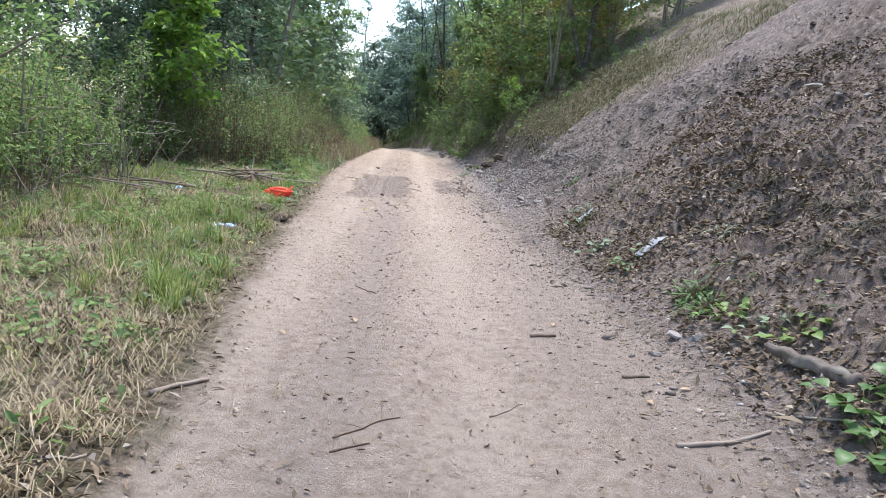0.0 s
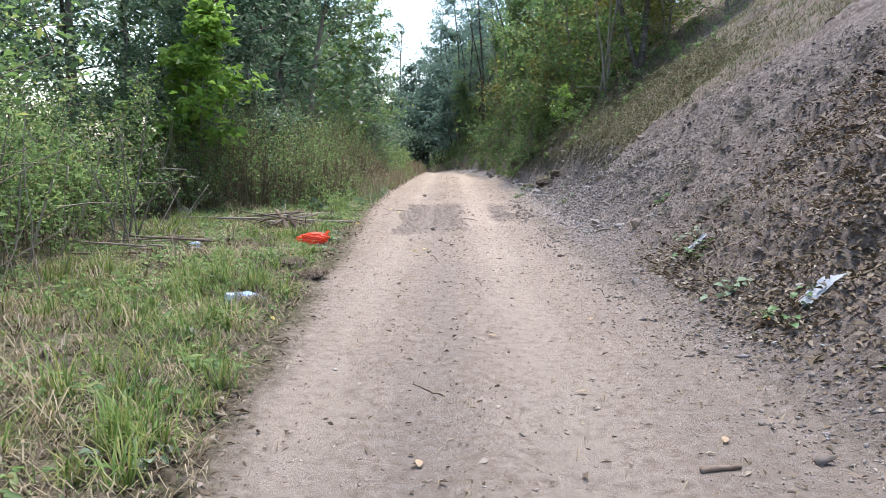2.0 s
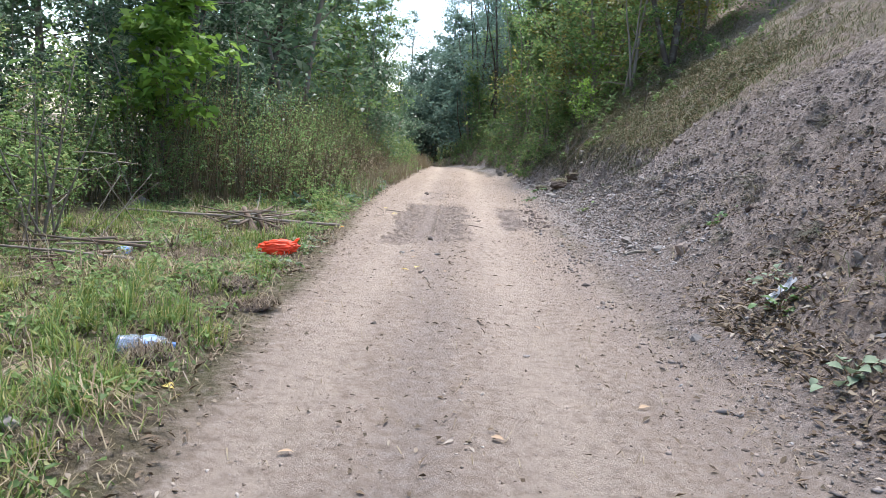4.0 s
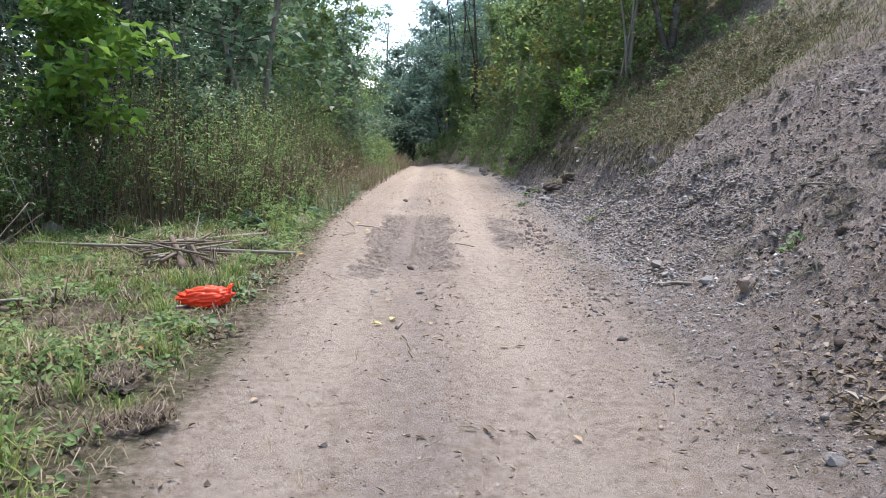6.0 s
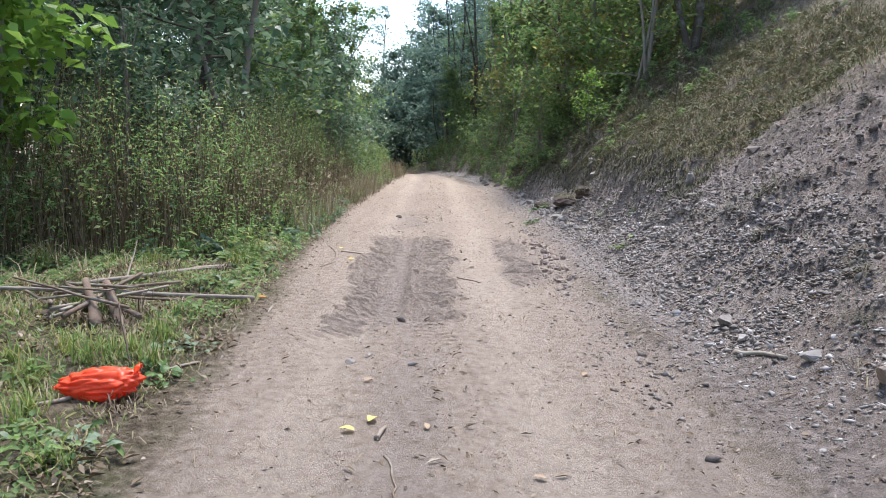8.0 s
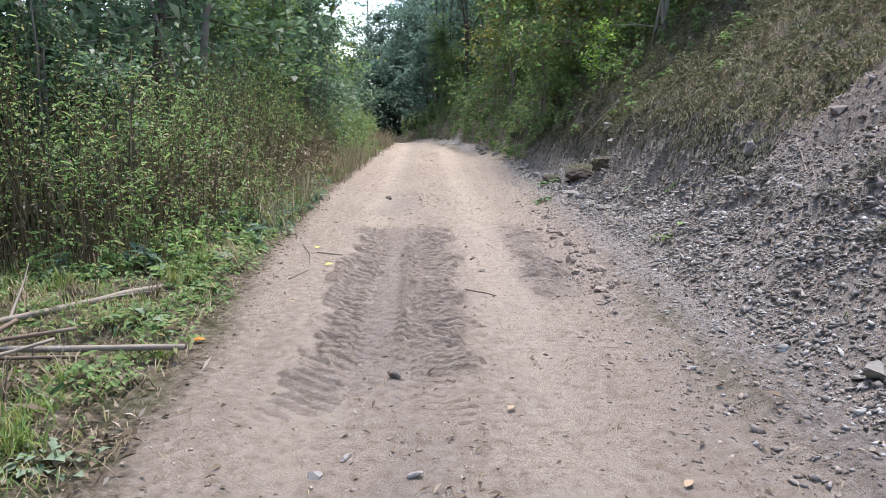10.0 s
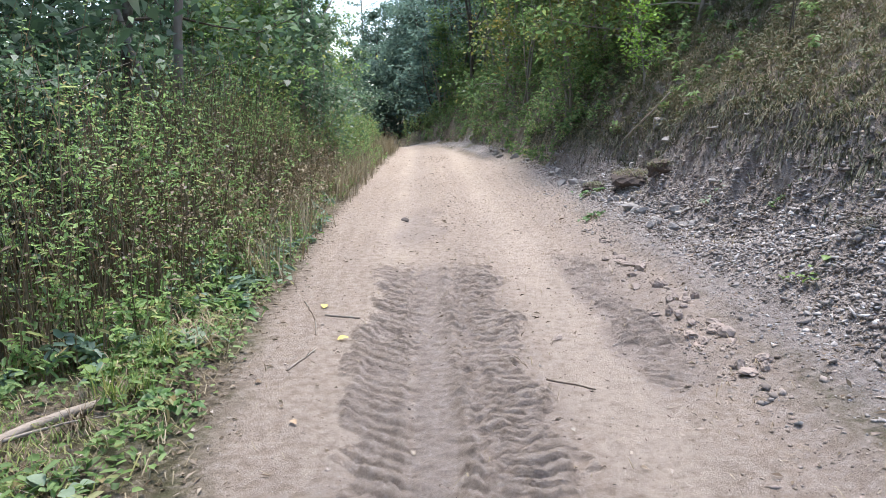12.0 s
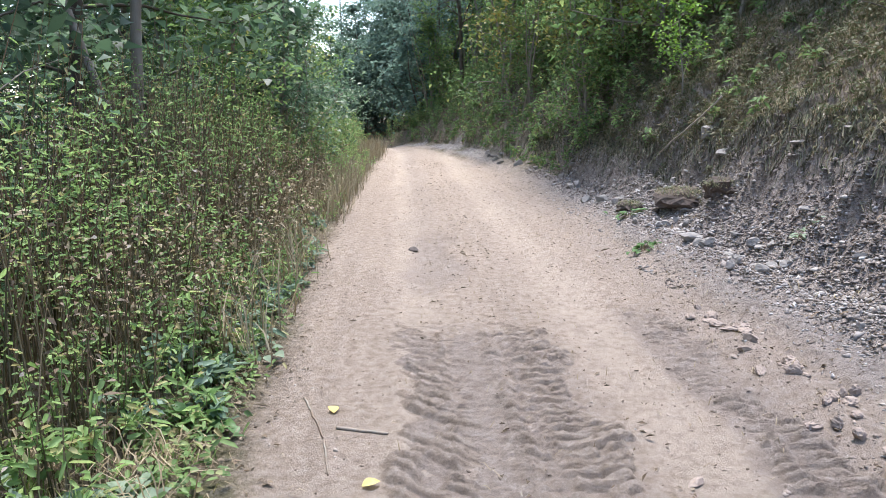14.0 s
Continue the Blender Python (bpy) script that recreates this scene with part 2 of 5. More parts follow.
def mesh_np(name, verts, faces, mat, smooth_shade=False):
    """A mesh from arrays of corners and of faces with one count of corners each."""
    me = bpy.data.meshes.new(name)
    verts, faces = np.asarray(verts, np.float32), np.asarray(faces, np.int32)
    n, k = faces.shape
    me.vertices.add(len(verts))
    me.vertices.foreach_set("co", verts.ravel())
    me.loops.add(n * k)
    me.loops.foreach_set("vertex_index", faces.ravel())
    me.polygons.add(n)
    me.polygons.foreach_set("loop_start", np.arange(0, n * k, k, dtype=np.int32))
    if smooth_shade:
        me.polygons.foreach_set("use_smooth", np.ones(n, bool))
    me.update(calc_edges=True)
    me.materials.append(M[mat] if isinstance(mat, str) else mat)
    return me


def thing(name, label, category, at=None, group="", kind="", data=None):
    ob = tagged(new(name, data), label, category, group, kind)
    if at is not None:
        ob.matrix_world = at
    return ob


def part_np(name, verts, faces, mat, parent, label="", smooth_shade=False):
    ob = new(name, mesh_np(name, verts, faces, mat, smooth_shade))
    ob.parent = parent
    return tagged(ob, label)


def join(chunks):
    """Join (verts, faces) chunks."""
    vs, fs, n = [], [], 0
    for v, f in chunks:
        vs.append(np.asarray(v, float))
        fs.append(np.asarray(f) + n)
        n += len(v)
    return np.concatenate(vs), np.concatenate(fs)


def tube(pts, radii, k=6):
    """A tapered tube of quads along points, its end drawn shut."""
    pts, radii = np.asarray(pts, float), np.asarray(radii, float)
    t = np.gradient(pts, axis=0)
    t /= np.linalg.norm(t, axis=1, keepdims=True) + 1e-9
    ref = np.where(np.abs(t[:, 2:]) > 0.9, [[1.0, 0, 0]], [[0, 0, 1.0]])
    a = np.cross(t, ref)
    a /= np.linalg.norm(a, axis=1, keepdims=True) + 1e-9
    b = np.cross(t, a)
    ang = np.arange(k) * 2 * np.pi / k
    ring = pts[:, None] + radii[:, None, None] * (np.cos(ang)[None, :, None] * a[:, None] + np.sin(ang)[None, :, None] * b[:, None])
    v = ring.reshape(-1, 3)
    i = np.arange(len(pts) - 1)[:, None] * k
    j = np.arange(k)[None]
    f = np.stack([i + j, i + (j + 1) % k, i + k + (j + 1) % k, i + k + j], -1).reshape(-1, 4)
    return v, f


def leaves(c, length, width, g, flat=0.35, droop=0.25, along=None):
    """Leaf blades at centres c: folded rhombs, turned at random and lying flatter for a larger flat."""
    n = len(c)
    az = g.uniform(0, 2 * np.pi, n)
    el = g.normal(-droop, 0.5 * (1 - flat) + 0.15, n)
    d = np.stack([np.cos(az) * np.cos(el), np.sin(az) * np.cos(el), np.sin(el)], -1)
    if along is not None:
        d = d * 0.6 + along
        d /= np.linalg.norm(d, axis=1, keepdims=True) + 1e-9
    up = np.stack([g.normal(0, 1 - flat, n), g.normal(0, 1 - flat, n), np.ones(n)], -1)
    s = np.cross(d, up)
    s /= np.linalg.norm(s, axis=1, keepdims=True) + 1e-9
    nrm = np.cross(s, d)
    L = np.broadcast_to(length, n)[:, None] * g.uniform(0.65, 1.25, (n, 1))
    W = np.broadcast_to(width, n)[:, None] * g.uniform(0.7, 1.2, (n, 1))
    mid = c + d * L * 0.45
    fold = nrm * W * 0.25
    v = np.stack([c, mid + s * W * 0.5 + fold, c + d * L - nrm * L * 0.12, mid - s * W * 0.5 + fold], 1).reshape(-1, 3)
    f = np.arange(4 * n).reshape(-1, 4)
    return v, f


def round_leaves(c, length, width, g, flat=0.5, droop=0.15):
    """Leaf blades of two folded halves with a fuller outline."""
    v, _ = leaves(c, length, width, g, flat, droop)
    v = v.reshape(-1, 4, 3)
    base, a, tip, b = v[:, 0], v[:, 1], v[:, 2], v[:, 3]
    v = np.stack([base, base * 0.45 + a * 0.75 - tip * 0.2, a * 0.75 + tip * 0.38 - base * 0.13, tip, b * 0.75 + tip * 0.38 - base * 0.13, base * 0.45 + b * 0.75 - tip * 0.2], 1)
    f = np.array([[0, 1, 2, 3], [0, 3, 4, 5]])[None] + 6 * np.arange(len(v))[:, None, None]
    return v.reshape(-1, 3), f.reshape(-1, 4)


OCT_V = np.array([(1, 0, 0), (-1, 0, 0), (0, 1, 0), (0, -1, 0), (0, 0, 1), (0, 0, -1)], float)
OCT_F = np.array([(0, 2, 4), (2, 1, 4), (1, 3, 4), (3, 0, 4), (2, 0, 5), (1, 2, 5), (3, 1, 5), (0, 3, 5)])


def stones(c, size, g, flat=0.55):
    """Angular stones: jittered chips of eight faces, lying flat."""
    n = len(c)
    v = OCT_V[None] * (1.1 + g.normal(0, 0.25, (n, 6, 1))) + g.normal(0, 0.28, (n, 6, 3))
    v *= np.stack([np.ones(n), g.uniform(0.4, 0.9, n), g.uniform(0.35, 0.75, n) * flat / 0.55], -1)[:, None]
    az, tl = g.uniform(0, 2 * np.pi, n), g.normal(0, 0.35, n)
    ct, st = np.cos(tl)[:, None], np.sin(tl)[:, None]
    x, z = v[..., 0] * ct - v[..., 2] * st, v[..., 0] * st + v[..., 2] * ct
    ca, sa = np.cos(az)[:, None], np.sin(az)[:, None]
    v = np.stack([x * ca - v[..., 1] * sa, x * sa + v[..., 1] * ca, z], -1)
    v = v * np.broadcast_to(size, n)[:, None, None] * 0.5 + c[:, None]
    f = OCT_F[None] + 6 * np.arange(n)[:, None, None]
    return v.reshape(-1, 3), f.reshape(-1, 3)


# ---- the lie of the land ----
def bend(y):
    t = np.clip(y - 36, 0, 14)
    return -0.012 * t ** 2 - 0.336 * np.clip(y - 50, 0, 12)


def left_edge(y):
    return np.interp(y, [-5, 2.5, 4.1, 6.5, 7.7, 9.5, 12.3, 15.8, 19, 23, 28.5, 31.8, 35.4, 40, 45], [-0.5, -0.52, -0.62, -0.8, -0.89, -1.05, -1.1, -1.32, -1.42, -1.48, -1.44, -1.24, -1.12, -0.92, -0.65])


def right_edge(y):
    return np.interp(y, [-5, 3, 5.4, 7.6, 12, 16, 19.6, 23, 28, 31, 35, 38, 40, 43], [2.15, 2.17, 2.2, 2.0, 1.85, 1.85, 2.02, 2.06, 1.95, 1.65, 1.15, 0.75, 0.57, 0.3])


def foot(y):
    return np.interp(y, [-5, 5, 9, 14, 18, 23, 28, 31.3, 35.4, 37.8, 39.7, 44], [2.55, 2.35, 2.12, 2.2, 2.25, 2.2, 2.08, 1.82, 1.42, 1.0, 0.8, 0.45])


def weed_line(y):
    """Where the thicket begins, to the left of the road."""
    return np.interp(y, [-5, 4, 7.2, 10.3, 14.2, 15.3, 15.9, 17.3, 21, 27, 32, 37, 45], [-3.1, -3.2, -3.4, -3.84, -4.4, -3.3, -2.1, -1.78, -1.72, -1.62, -1.42, -1.25, -0.9])


def scree_top(y):
    """How far up the slope the bare scree goes, in metres from its foot."""
    return np.interp(y, [9, 12, 14.5, 16.5, 18, 20, 23, 26, 29], [9, 6.0, 3.2, 1.8, 1.3, 1.08, 1.0, 0.5, 0.1])


def masks(x, y):
    xs = x - bend(y)
    wob = 0.16 * fbm(x, y, 1.1, 3, 5)
    road = smooth(-0.16, 0.16, xs + wob - left_edge(y)) * smooth(-0.2, 0.25, right_edge(y) + 1.3 * wob - xs)
    s = xs - foot(y)
    scree = smooth(-0.5, -0.12, s + wob) * (1 - smooth(-0.35, 0.35, s - scree_top(y) + 3 * wob))
    rag = 0.3 * fbm(x, y, 2.2, 3, 71) + 0.12 * fbm(x, y, 7, 3, 73, 0.65)
    yr = y + 2.2 * rag
    xr = xs + 0.55 * rag
    mud = 0.55 * smooth(12.6, 14.4, yr) * (1 - smooth(17.4, 19.4, yr)) * smooth(-0.72, -0.45, xr) * (1 - smooth(0.22, 0.5, xr))
    mud = np.maximum(mud, smooth(15.0, 16, yr) * (1 - smooth(18.2, 19.4, yr)) * smooth(0.94, 1.12, xr) * (1 - smooth(1.38, 1.65, xr)))
    mud = np.maximum(mud, 0.7 * smooth(19.4, 20.5, yr) * (1 - smooth(22, 24, yr)) * smooth(-0.66, -0.4, xr) * (1 - smooth(-0.15, 0.15, xr)))
    mud = np.maximum(mud, 0.58 * smooth(-0.18, 0.04, xr) * (1 - smooth(0.18, 0.42, xr)) * (1 - smooth(12, 14, y)))
    mud = np.maximum(mud, 0.4 * smooth(22, 24, y) * smooth(-0.7, -0.4, xr) * (1 - smooth(-0.2, 0.1, xr)))
    mud = np.maximum(mud, 0.5 * smooth(1.25, 1.6, xr) * (1 - smooth(30, 36, y)))
    return road, scree, mud


def height(x, y):
    x, y = np.asarray(x, float), np.asarray(y, float)
    xs = x - bend(y)
    road, scree, mud = masks(x, y)
    s = xs - foot(y)
    z = np.interp(s, [-1, -0.4, 0, 0.35, 2.1, 5, 12, 30, 300], [0, 0, 0.07, 0.30, 1.90, 4.40, 8.8, 15, 45])
    z = z * (1 - 0.75 * smooth(38, 56, y))
    m = smooth(16.5, 19.5, y) * (1 - smooth(40, 48, y))
    z = z + m * (-0.20 * smooth(0.1, 0.5, s) + 0.40 * smooth(0.8, 1.3, s + 0.3 * fbm(x, y, 1.3, 4, 9, 0.65) + 0.14 * fbm(x, y, 5.5, 3, 10, 0.6)))
    z = z + smooth(22.5, 25.5, y) * 0.40 * smooth(0.30, 0.68, s + 0.28 * fbm(x, y, 1.1, 3, 8, 0.6) + 0.12 * fbm(x, y, 5, 3, 12, 0.6))
    up = smooth(-0.1, 0.8, s)
    z = z + up * (0.17 * fbm(x, y, 0.8, 4, 11) + 0.08 * fbm(x, y, 4.2, 3, 15, 0.6) + 0.10 * np.abs(fbm(x, y, 2.2, 3, 19)))
    z = z - up * 0.16 * np.maximum(0, fbm(x * 0.6 + y * 1.3, y * 0.35, 1.1, 2, 41)) * smooth(0.4, 1.2, s)
    # furrows slanting down the bare earth, and clotted crumbs
    rough = smooth(0.15, 0.9, s) * (1 - 0.6 * smooth(0, 1.0, s - scree_top(y)))
    furrow = np.abs(fbm((x + 0.45 * y) * 1.0, y * 0.28, 2.3, 3, 141, 0.6))
    z = z - rough * 0.11 * smooth(0.25, 0.0, furrow)
    clot = np.abs(fbm(x, y, 3.1, 3, 145, 0.65))
    z = z + rough * (0.10 * clot + 0.025 * np.maximum(0, fbm(x + 0.3 * y, y * 0.7, 7.5, 2, 149)))
    # berm of loose stones thrown up along the right side
    z = z + 0.07 * np.exp(-((xs - right_edge(y) - 0.12) / 0.16) ** 2) * (0.6 + 0.8 * fbm(x, y, 2.5, 3, 23)) * (y > 4)
    # verge and woodland floor
    off = smooth(0.0, 0.5, left_edge(y) - xs)
    z = z + off * (0.035 + 0.08 * fbm(x, y, 1.3, 3, 27) + 0.045 * fbm(x, y, 5, 3, 29))
    z = z + 0.5 * smooth(3, 14, left_edge(y) - xs) * fbm(x, y, 0.12, 2, 31)
    # the road: worn wheel lines and small bumps
    wheel = np.exp(-((xs + 0.45) / 0.28) ** 2) + np.exp(-((xs - 0.85) / 0.33) ** 2)
    z = z + road * (-0.025 * wheel + 0.012 * fbm(x, y, 2.5, 3, 33) + 0.005 * fbm(x, y, 14, 2, 35))
    rut = np.exp(-((xs - 0.12) / 0.13) ** 2) * (1 - smooth(12.5, 14, y))
    z = z - 0.018 * rut * road
    z = z - 0.025 * smooth(0.3, 0.75, mud) * road * (y > 12.5) * (1 + 0.8 * fbm(x, y, 5, 3, 45))
    z = z + 0.035 * along_ridge(xs, y)
    z = z - 0.0045 * np.clip(y - 36, 0, 8) ** 2
    return z - 0.09 * smooth(43, 47, y) * np.clip(y - 43, 0, 14)


def along_ridge(xs, y):
    """Squeezed-up ridges beside the wheel prints."""
    on = smooth(13.3, 14.2, y) * (1 - smooth(18, 19, y))
    return on * (np.exp(-((xs + 0.64) / 0.06) ** 2) * 0.5 + np.exp(-((xs + 0.02) / 0.05) ** 2) * 0.8 + np.exp(-((xs - 1.68) / 0.12) ** 2) * 1.6)


def lines(stops):
    """Grid lines: (from, to, step) stretches."""
    out = []
    for a, b, step in stops:
        out += list(np.arange(a, b, step))
    return np.array(sorted(set(np.round(out, 4))))


def far_lines(a, sign, first=0.5, grow=1.28, end=600):
    out, step, v = [], first, a
    while abs(v) < end:
        v += sign * step
        out.append(v)
        step *= grow
    return out


gx = np.array(sorted([*far_lines(-6, -1), *lines([(-6, -3, 0.15), (-3, -1.6, 0.09), (-1.6, -0.7, 0.05), (-0.7, 2.4, 0.045), (2.4, 5.6, 0.042), (5.6, 8, 0.1)]), *far_lines(8, 1, 0.2)]))
gy = np.array(sorted([*far_lines(-2, -1), *lines([(-2, 1.8, 0.15), (1.8, 13, 0.05), (13, 19.4, 0.05), (19.4, 26, 0.06), (26, 45, 0.18)]), *far_lines(45, 1, 0.3)]))
GX, GY = np.meshgrid(gx, gy)
GZ = height(GX, GY)
nx, ny = len(gx), len(gy)
idx = np.arange(nx * ny).reshape(ny, nx)
gme = mesh_np("ground", np.stack([GX, GY, GZ], -1).reshape(-1, 3),
              np.stack([idx[:-1, :-1], idx[:-1, 1:], idx[1:, 1:], idx[1:, :-1]], -1).reshape(-1, 4), "ground", True)
lane = GX - bend(GY)
worn = np.clip(np.exp(-((lane + 0.5) / 0.22) ** 2) + np.exp(-((lane - 0.82) / 0.28) ** 2) + 0.5 * fbm(GX, GY, 0.9, 3, 91), 0, 1)
mould = np.clip(1.2 - 1.25 * smooth(6.5, 12, GY) + 0.6 * fbm(GX, GY, 0.7, 3, 93), 0, 1) * smooth(-0.1, 0.3, lane - foot(GY))
lime = smooth(9, 16, GY + 2 * fbm(GX, GY, 0.5, 2, 95)) * (1 - smooth(1.1, 1.6, lane - foot(GY)))
for nm, val in zip(("road", "scree", "mud", "worn", "mould", "lime"), (*masks(GX, GY), worn, mould, lime)):
    gme.attributes.new(nm, "FLOAT", "POINT").data.foreach_set("value", val.astype(np.float32).ravel())
ground = thing("ground", "dusty brown dirt track between a grassy verge and a bare scree bank", "ground", kind="structure", data=gme)


def on_ground(x, y, dz=0.0):
    return np.stack([x, y, height(x, y) + dz], -1)


def scatter(n, x0, x1, y0, y1, keep, g):
    """Up to n points of a rectangle, kept with the odds that keep(x, y) gives."""
    x, y = g.uniform(x0, x1, n), g.uniform(y0, y1, n)
    k = g.uniform(0, 1, n) < keep(x, y)
    return x[k], y[k]


# ---- stones, grit and litter on the ground ----
def foot_odds(x, y):
    s = x - bend(y) - foot(y)
    return np.exp(-(np.maximum(s - 0.15, 0) / np.interp(y, [8, 15], [0.7, 1.1])) ** 2) * smooth(-0.5, -0.08, s) * (0.45 + 0.55 * smooth(-0.3, 0.4, fbm(x, y, 1.2, 2, 51))) * (1 - smooth(26, 40, y))


x, y = scatter(44000, 1.3, 4.2, 2.5, 27, foot_odds, rng)
sz = np.clip(rng.lognormal(-4.2, 0.5, len(x)), 0.009, 0.06)
for near in (True, False):
    k = (y < 12.5) == near
    p, q = np.stack([x[k], y[k]]), sz[k]
    thing("scree_stones", "loose angular grey stones and gravel along the foot of the bank" if near else "pale limestone chips below the cut bank", "gravel", kind="stuff",
          data=mesh_np("scree_stones", *stones(on_ground(p[0], p[1]) + np.stack([0 * q, 0 * q, q * 0.08], -1), q, rng), "stone" if near else "lime_chip"))


def slope_odds(x, y):
    s = x - foot(y)
    return smooth(0.2, 0.8, s) * (1 - smooth(-0.2, 0.5, s - scree_top(y))) * 0.8


x, y = scatter(16000, 2.3, 6.5, 3, 24, lambda x, y: slope_odds(x, y) * (0.35 + 0.65 * smooth(7, 11, y)), rng)
sz = np.clip(rng.lognormal(-4.1, 0.45, len(x)), 0.010, 0.055)
thing("slope_stones", "angular grey and pale stones strewn over the bare bank", "stones", kind="stuff",
      data=mesh_np("slope_stones", *stones(on_ground(x, y), sz, rng), "stone"))

x, y = scatter(70000, 2.1, 5.4, 2.5, 24, slope_odds, rng)
sz = np.clip(rng.lognormal(-3.6, 0.5, len(x)), 0.014, 0.09) * np.where(y < 10, 0.75, 1)
for near in (True, False):
    k = (y + 1.2 * fbm(x, y, 0.6, 2, 97) < 10.2) == near
    thing("slope_clods", "dark crumbs of leaf mould and earth on the bank" if near else "crumbling brown clods of earth covering the bare bank", "clods", kind="stuff",
          data=mesh_np("slope_clods", *stones(on_ground(x[k], y[k]) - np.stack([0 * sz[k], 0 * sz[k], sz[k] * 0.12], -1), sz[k], rng, 0.45), "mould" if near else "earth"))

x, y = scatter(30000, 2.2, 5.2, 2.4, 11, lambda x, y: smooth(-0.15, 0.2, x - foot(y)) * (1 - smooth(8.5, 11, y)) * (0.35 + 0.65 * smooth(-0.2, 0.3, fbm(x, y, 1.4, 2, 99))), rng)
thing("bank_litter", "thick brown leaf litter lying on the near bank", "leaf litter", kind="stuff",
      data=mesh_np("bank_litter", *leaves(on_ground(x, y, 0.012), 0.055 * rng.lognormal(0, 0.35, len(x)), 0.032, rng, 0.55, -0.1), "litter"))

x, y = scatter(90000, -1.6, 2.4, 1.4, 28, lambda x, y: masks(x, y)[0] * np.where(masks(x, y)[2] > 0.5, 0.25, 0.8) * (0.4 + 0.6 * smooth(0.9, 2.0, x) + 0.35 * np.exp(-((x - 0.15) / 0.25) ** 2)), rng)
sz = np.clip(rng.lognormal(-4.75, 0.5, len(x)), 0.005, 0.045)
thing("road_pebbles", "small dusty pebbles and clods scattered on the dirt track", "pebbles", kind="stuff",
      data=mesh_np("road_pebbles", *stones(on_ground(x, y), sz, rng), "pebble"))


def litter_odds(x, y):
    s = x - foot(y)
    right = smooth(-0.5, 0.0, s) * (1 - smooth(1.8, 3.2, s)) * (1 - 0.7 * smooth(8, 10.5, y)) * (1 - smooth(20, 24, y))
    left = smooth(-0.25, 0.1, left_edge(y) - x) * 0.5 * (1 - 0.7 * smooth(0.3, 1.2, left_edge(y) - x))
    road = 0.07 * masks(x, y)[0] * (0.5 + 1.8 * np.exp(-((x - 0.2) / 0.3) ** 2) + 1.8 * smooth(1.0, 1.8, x))
    return np.clip(right + left + road, 0, 1)


x, y = scatter(110000, -3.2, 5.2, 1.2, 34, litter_odds, rng)
thing("leaf_litter", "dry brown fallen leaves and bark scraps on the ground", "leaf litter", kind="stuff",
      data=mesh_np("leaf_litter", *leaves(on_ground(x, y, 0.008), 0.034 * rng.lognormal(0, 0.5, len(x)), 0.017 * rng.lognormal(0, 0.3, len(x)), rng, 0.7, -0.08), "litter"))


def blades(c, length, width, g, lean=0.5):
    """Grass blades of two quads each, bending over."""
    n = len(c)
    az = g.uniform(0, 2 * np.pi, n)
    d = np.stack([np.cos(az), np.sin(az), np.zeros(n)], -1)
    s = np.stack([-np.sin(az), np.cos(az), np.zeros(n)], -1)
    L = (np.broadcast_to(length, n) * g.uniform(0.5, 1.3, n))[:, None]
    k = np.clip(np.abs(g.normal(lean, 0.3, n)), 0.05, 1.4)[:, None]
    w = np.broadcast_to(width, n)[:, None] * g.uniform(0.6, 1.3, (n, 1))
    up = np.array([[0, 0, 1.0]])
    m = c + L * 0.55 * (d * np.sin(k * 0.6) + up * np.cos(k * 0.6))
    t = m + L * 0.45 * (d * np.sin(np.minimum(k * 1.7, 2)) + up * np.cos(np.minimum(k * 1.7, 2)))
    v = np.stack([c - s * w / 2, c + s * w / 2, m + s * w * 0.4, m - s * w * 0.4, t + s * w * 0.06, t - s * w * 0.06], 1)
    f = np.array([[0, 1, 2, 3], [3, 2, 4, 5]])[None] + 6 * np.arange(n)[:, None, None]
    return v.reshape(-1, 3), f.reshape(-1, 4)


def verge_odds(x, y):
    e = left_edge(y) - (x - bend(y))
    w = (x - bend(y)) - weed_line(y)
    tufts = smooth(-0.25, 0.35, fbm(x, y, 2.0, 3, 61))
    return smooth(0.05, 0.5, e) * (0.25 + 0.75 * tufts) * (1 - 0.6 * smooth(0.4, 0, w)) * np.where(y < 5, 0.25 + 0.5 * smooth(0.5, 1.6, e), 1)


x, y = scatter(70000, -4.4, -0.5, 1.6, 20, verge_odds, rng)
thing("verge_grass", "short green and yellowing grass on the verge", "grass", kind="stuff",
      data=mesh_np("verge_grass", *blades(on_ground(x, y), 0.08 + 0.08 * smooth(-0.2, 0.5, fbm(x, y, 1.4, 2, 67)), 0.007, rng, 1.15), "grass"))
x, y = scatter(60000, -4.5, -0.4, 1.2, 24, lambda x, y: verge_odds(x, y) * np.where(y < 6, 1, 0.5) + 0.3 * smooth(0, 0.15, left_edge(y) - x) * smooth(0.6, 0.2, left_edge(y) - x), rng)
thing("dry_straw", "flattened dry straw and dead stalks on the verge", "straw", kind="stuff",
      data=mesh_np("dry_straw", *blades(on_ground(x, y, 0.012), 0.13, 0.005, rng, 1.5), "straw"))


x, y = scatter(7500, -2.6, -0.45, 1.6, 5.4, lambda x, y: smooth(0.0, 0.25, left_edge(y) - x) * (1 - smooth(4.4, 5.4, y)) * (0.3 + 0.7 * smooth(-0.3, 0.2, fbm(x, y, 1.5, 2, 177))), rng)
thing("trodden_straw", "trodden pale straw lying on bare earth beside the track", "straw", kind="stuff",
      data=mesh_np("trodden_straw", *blades(on_ground(x, y, 0.02), 0.15, 0.006, rng, 1.6), "straw"))


def upland_odds(x, y):
    s = x - bend(y) - foot(y)
    return smooth(-0.15, 0.35, s - scree_top(y)) * smooth(0.2, 0.6, s) * (0.35 + 0.65 * smooth(-0.4, 0.3, fbm(x, y, 1.5, 3, 63)))


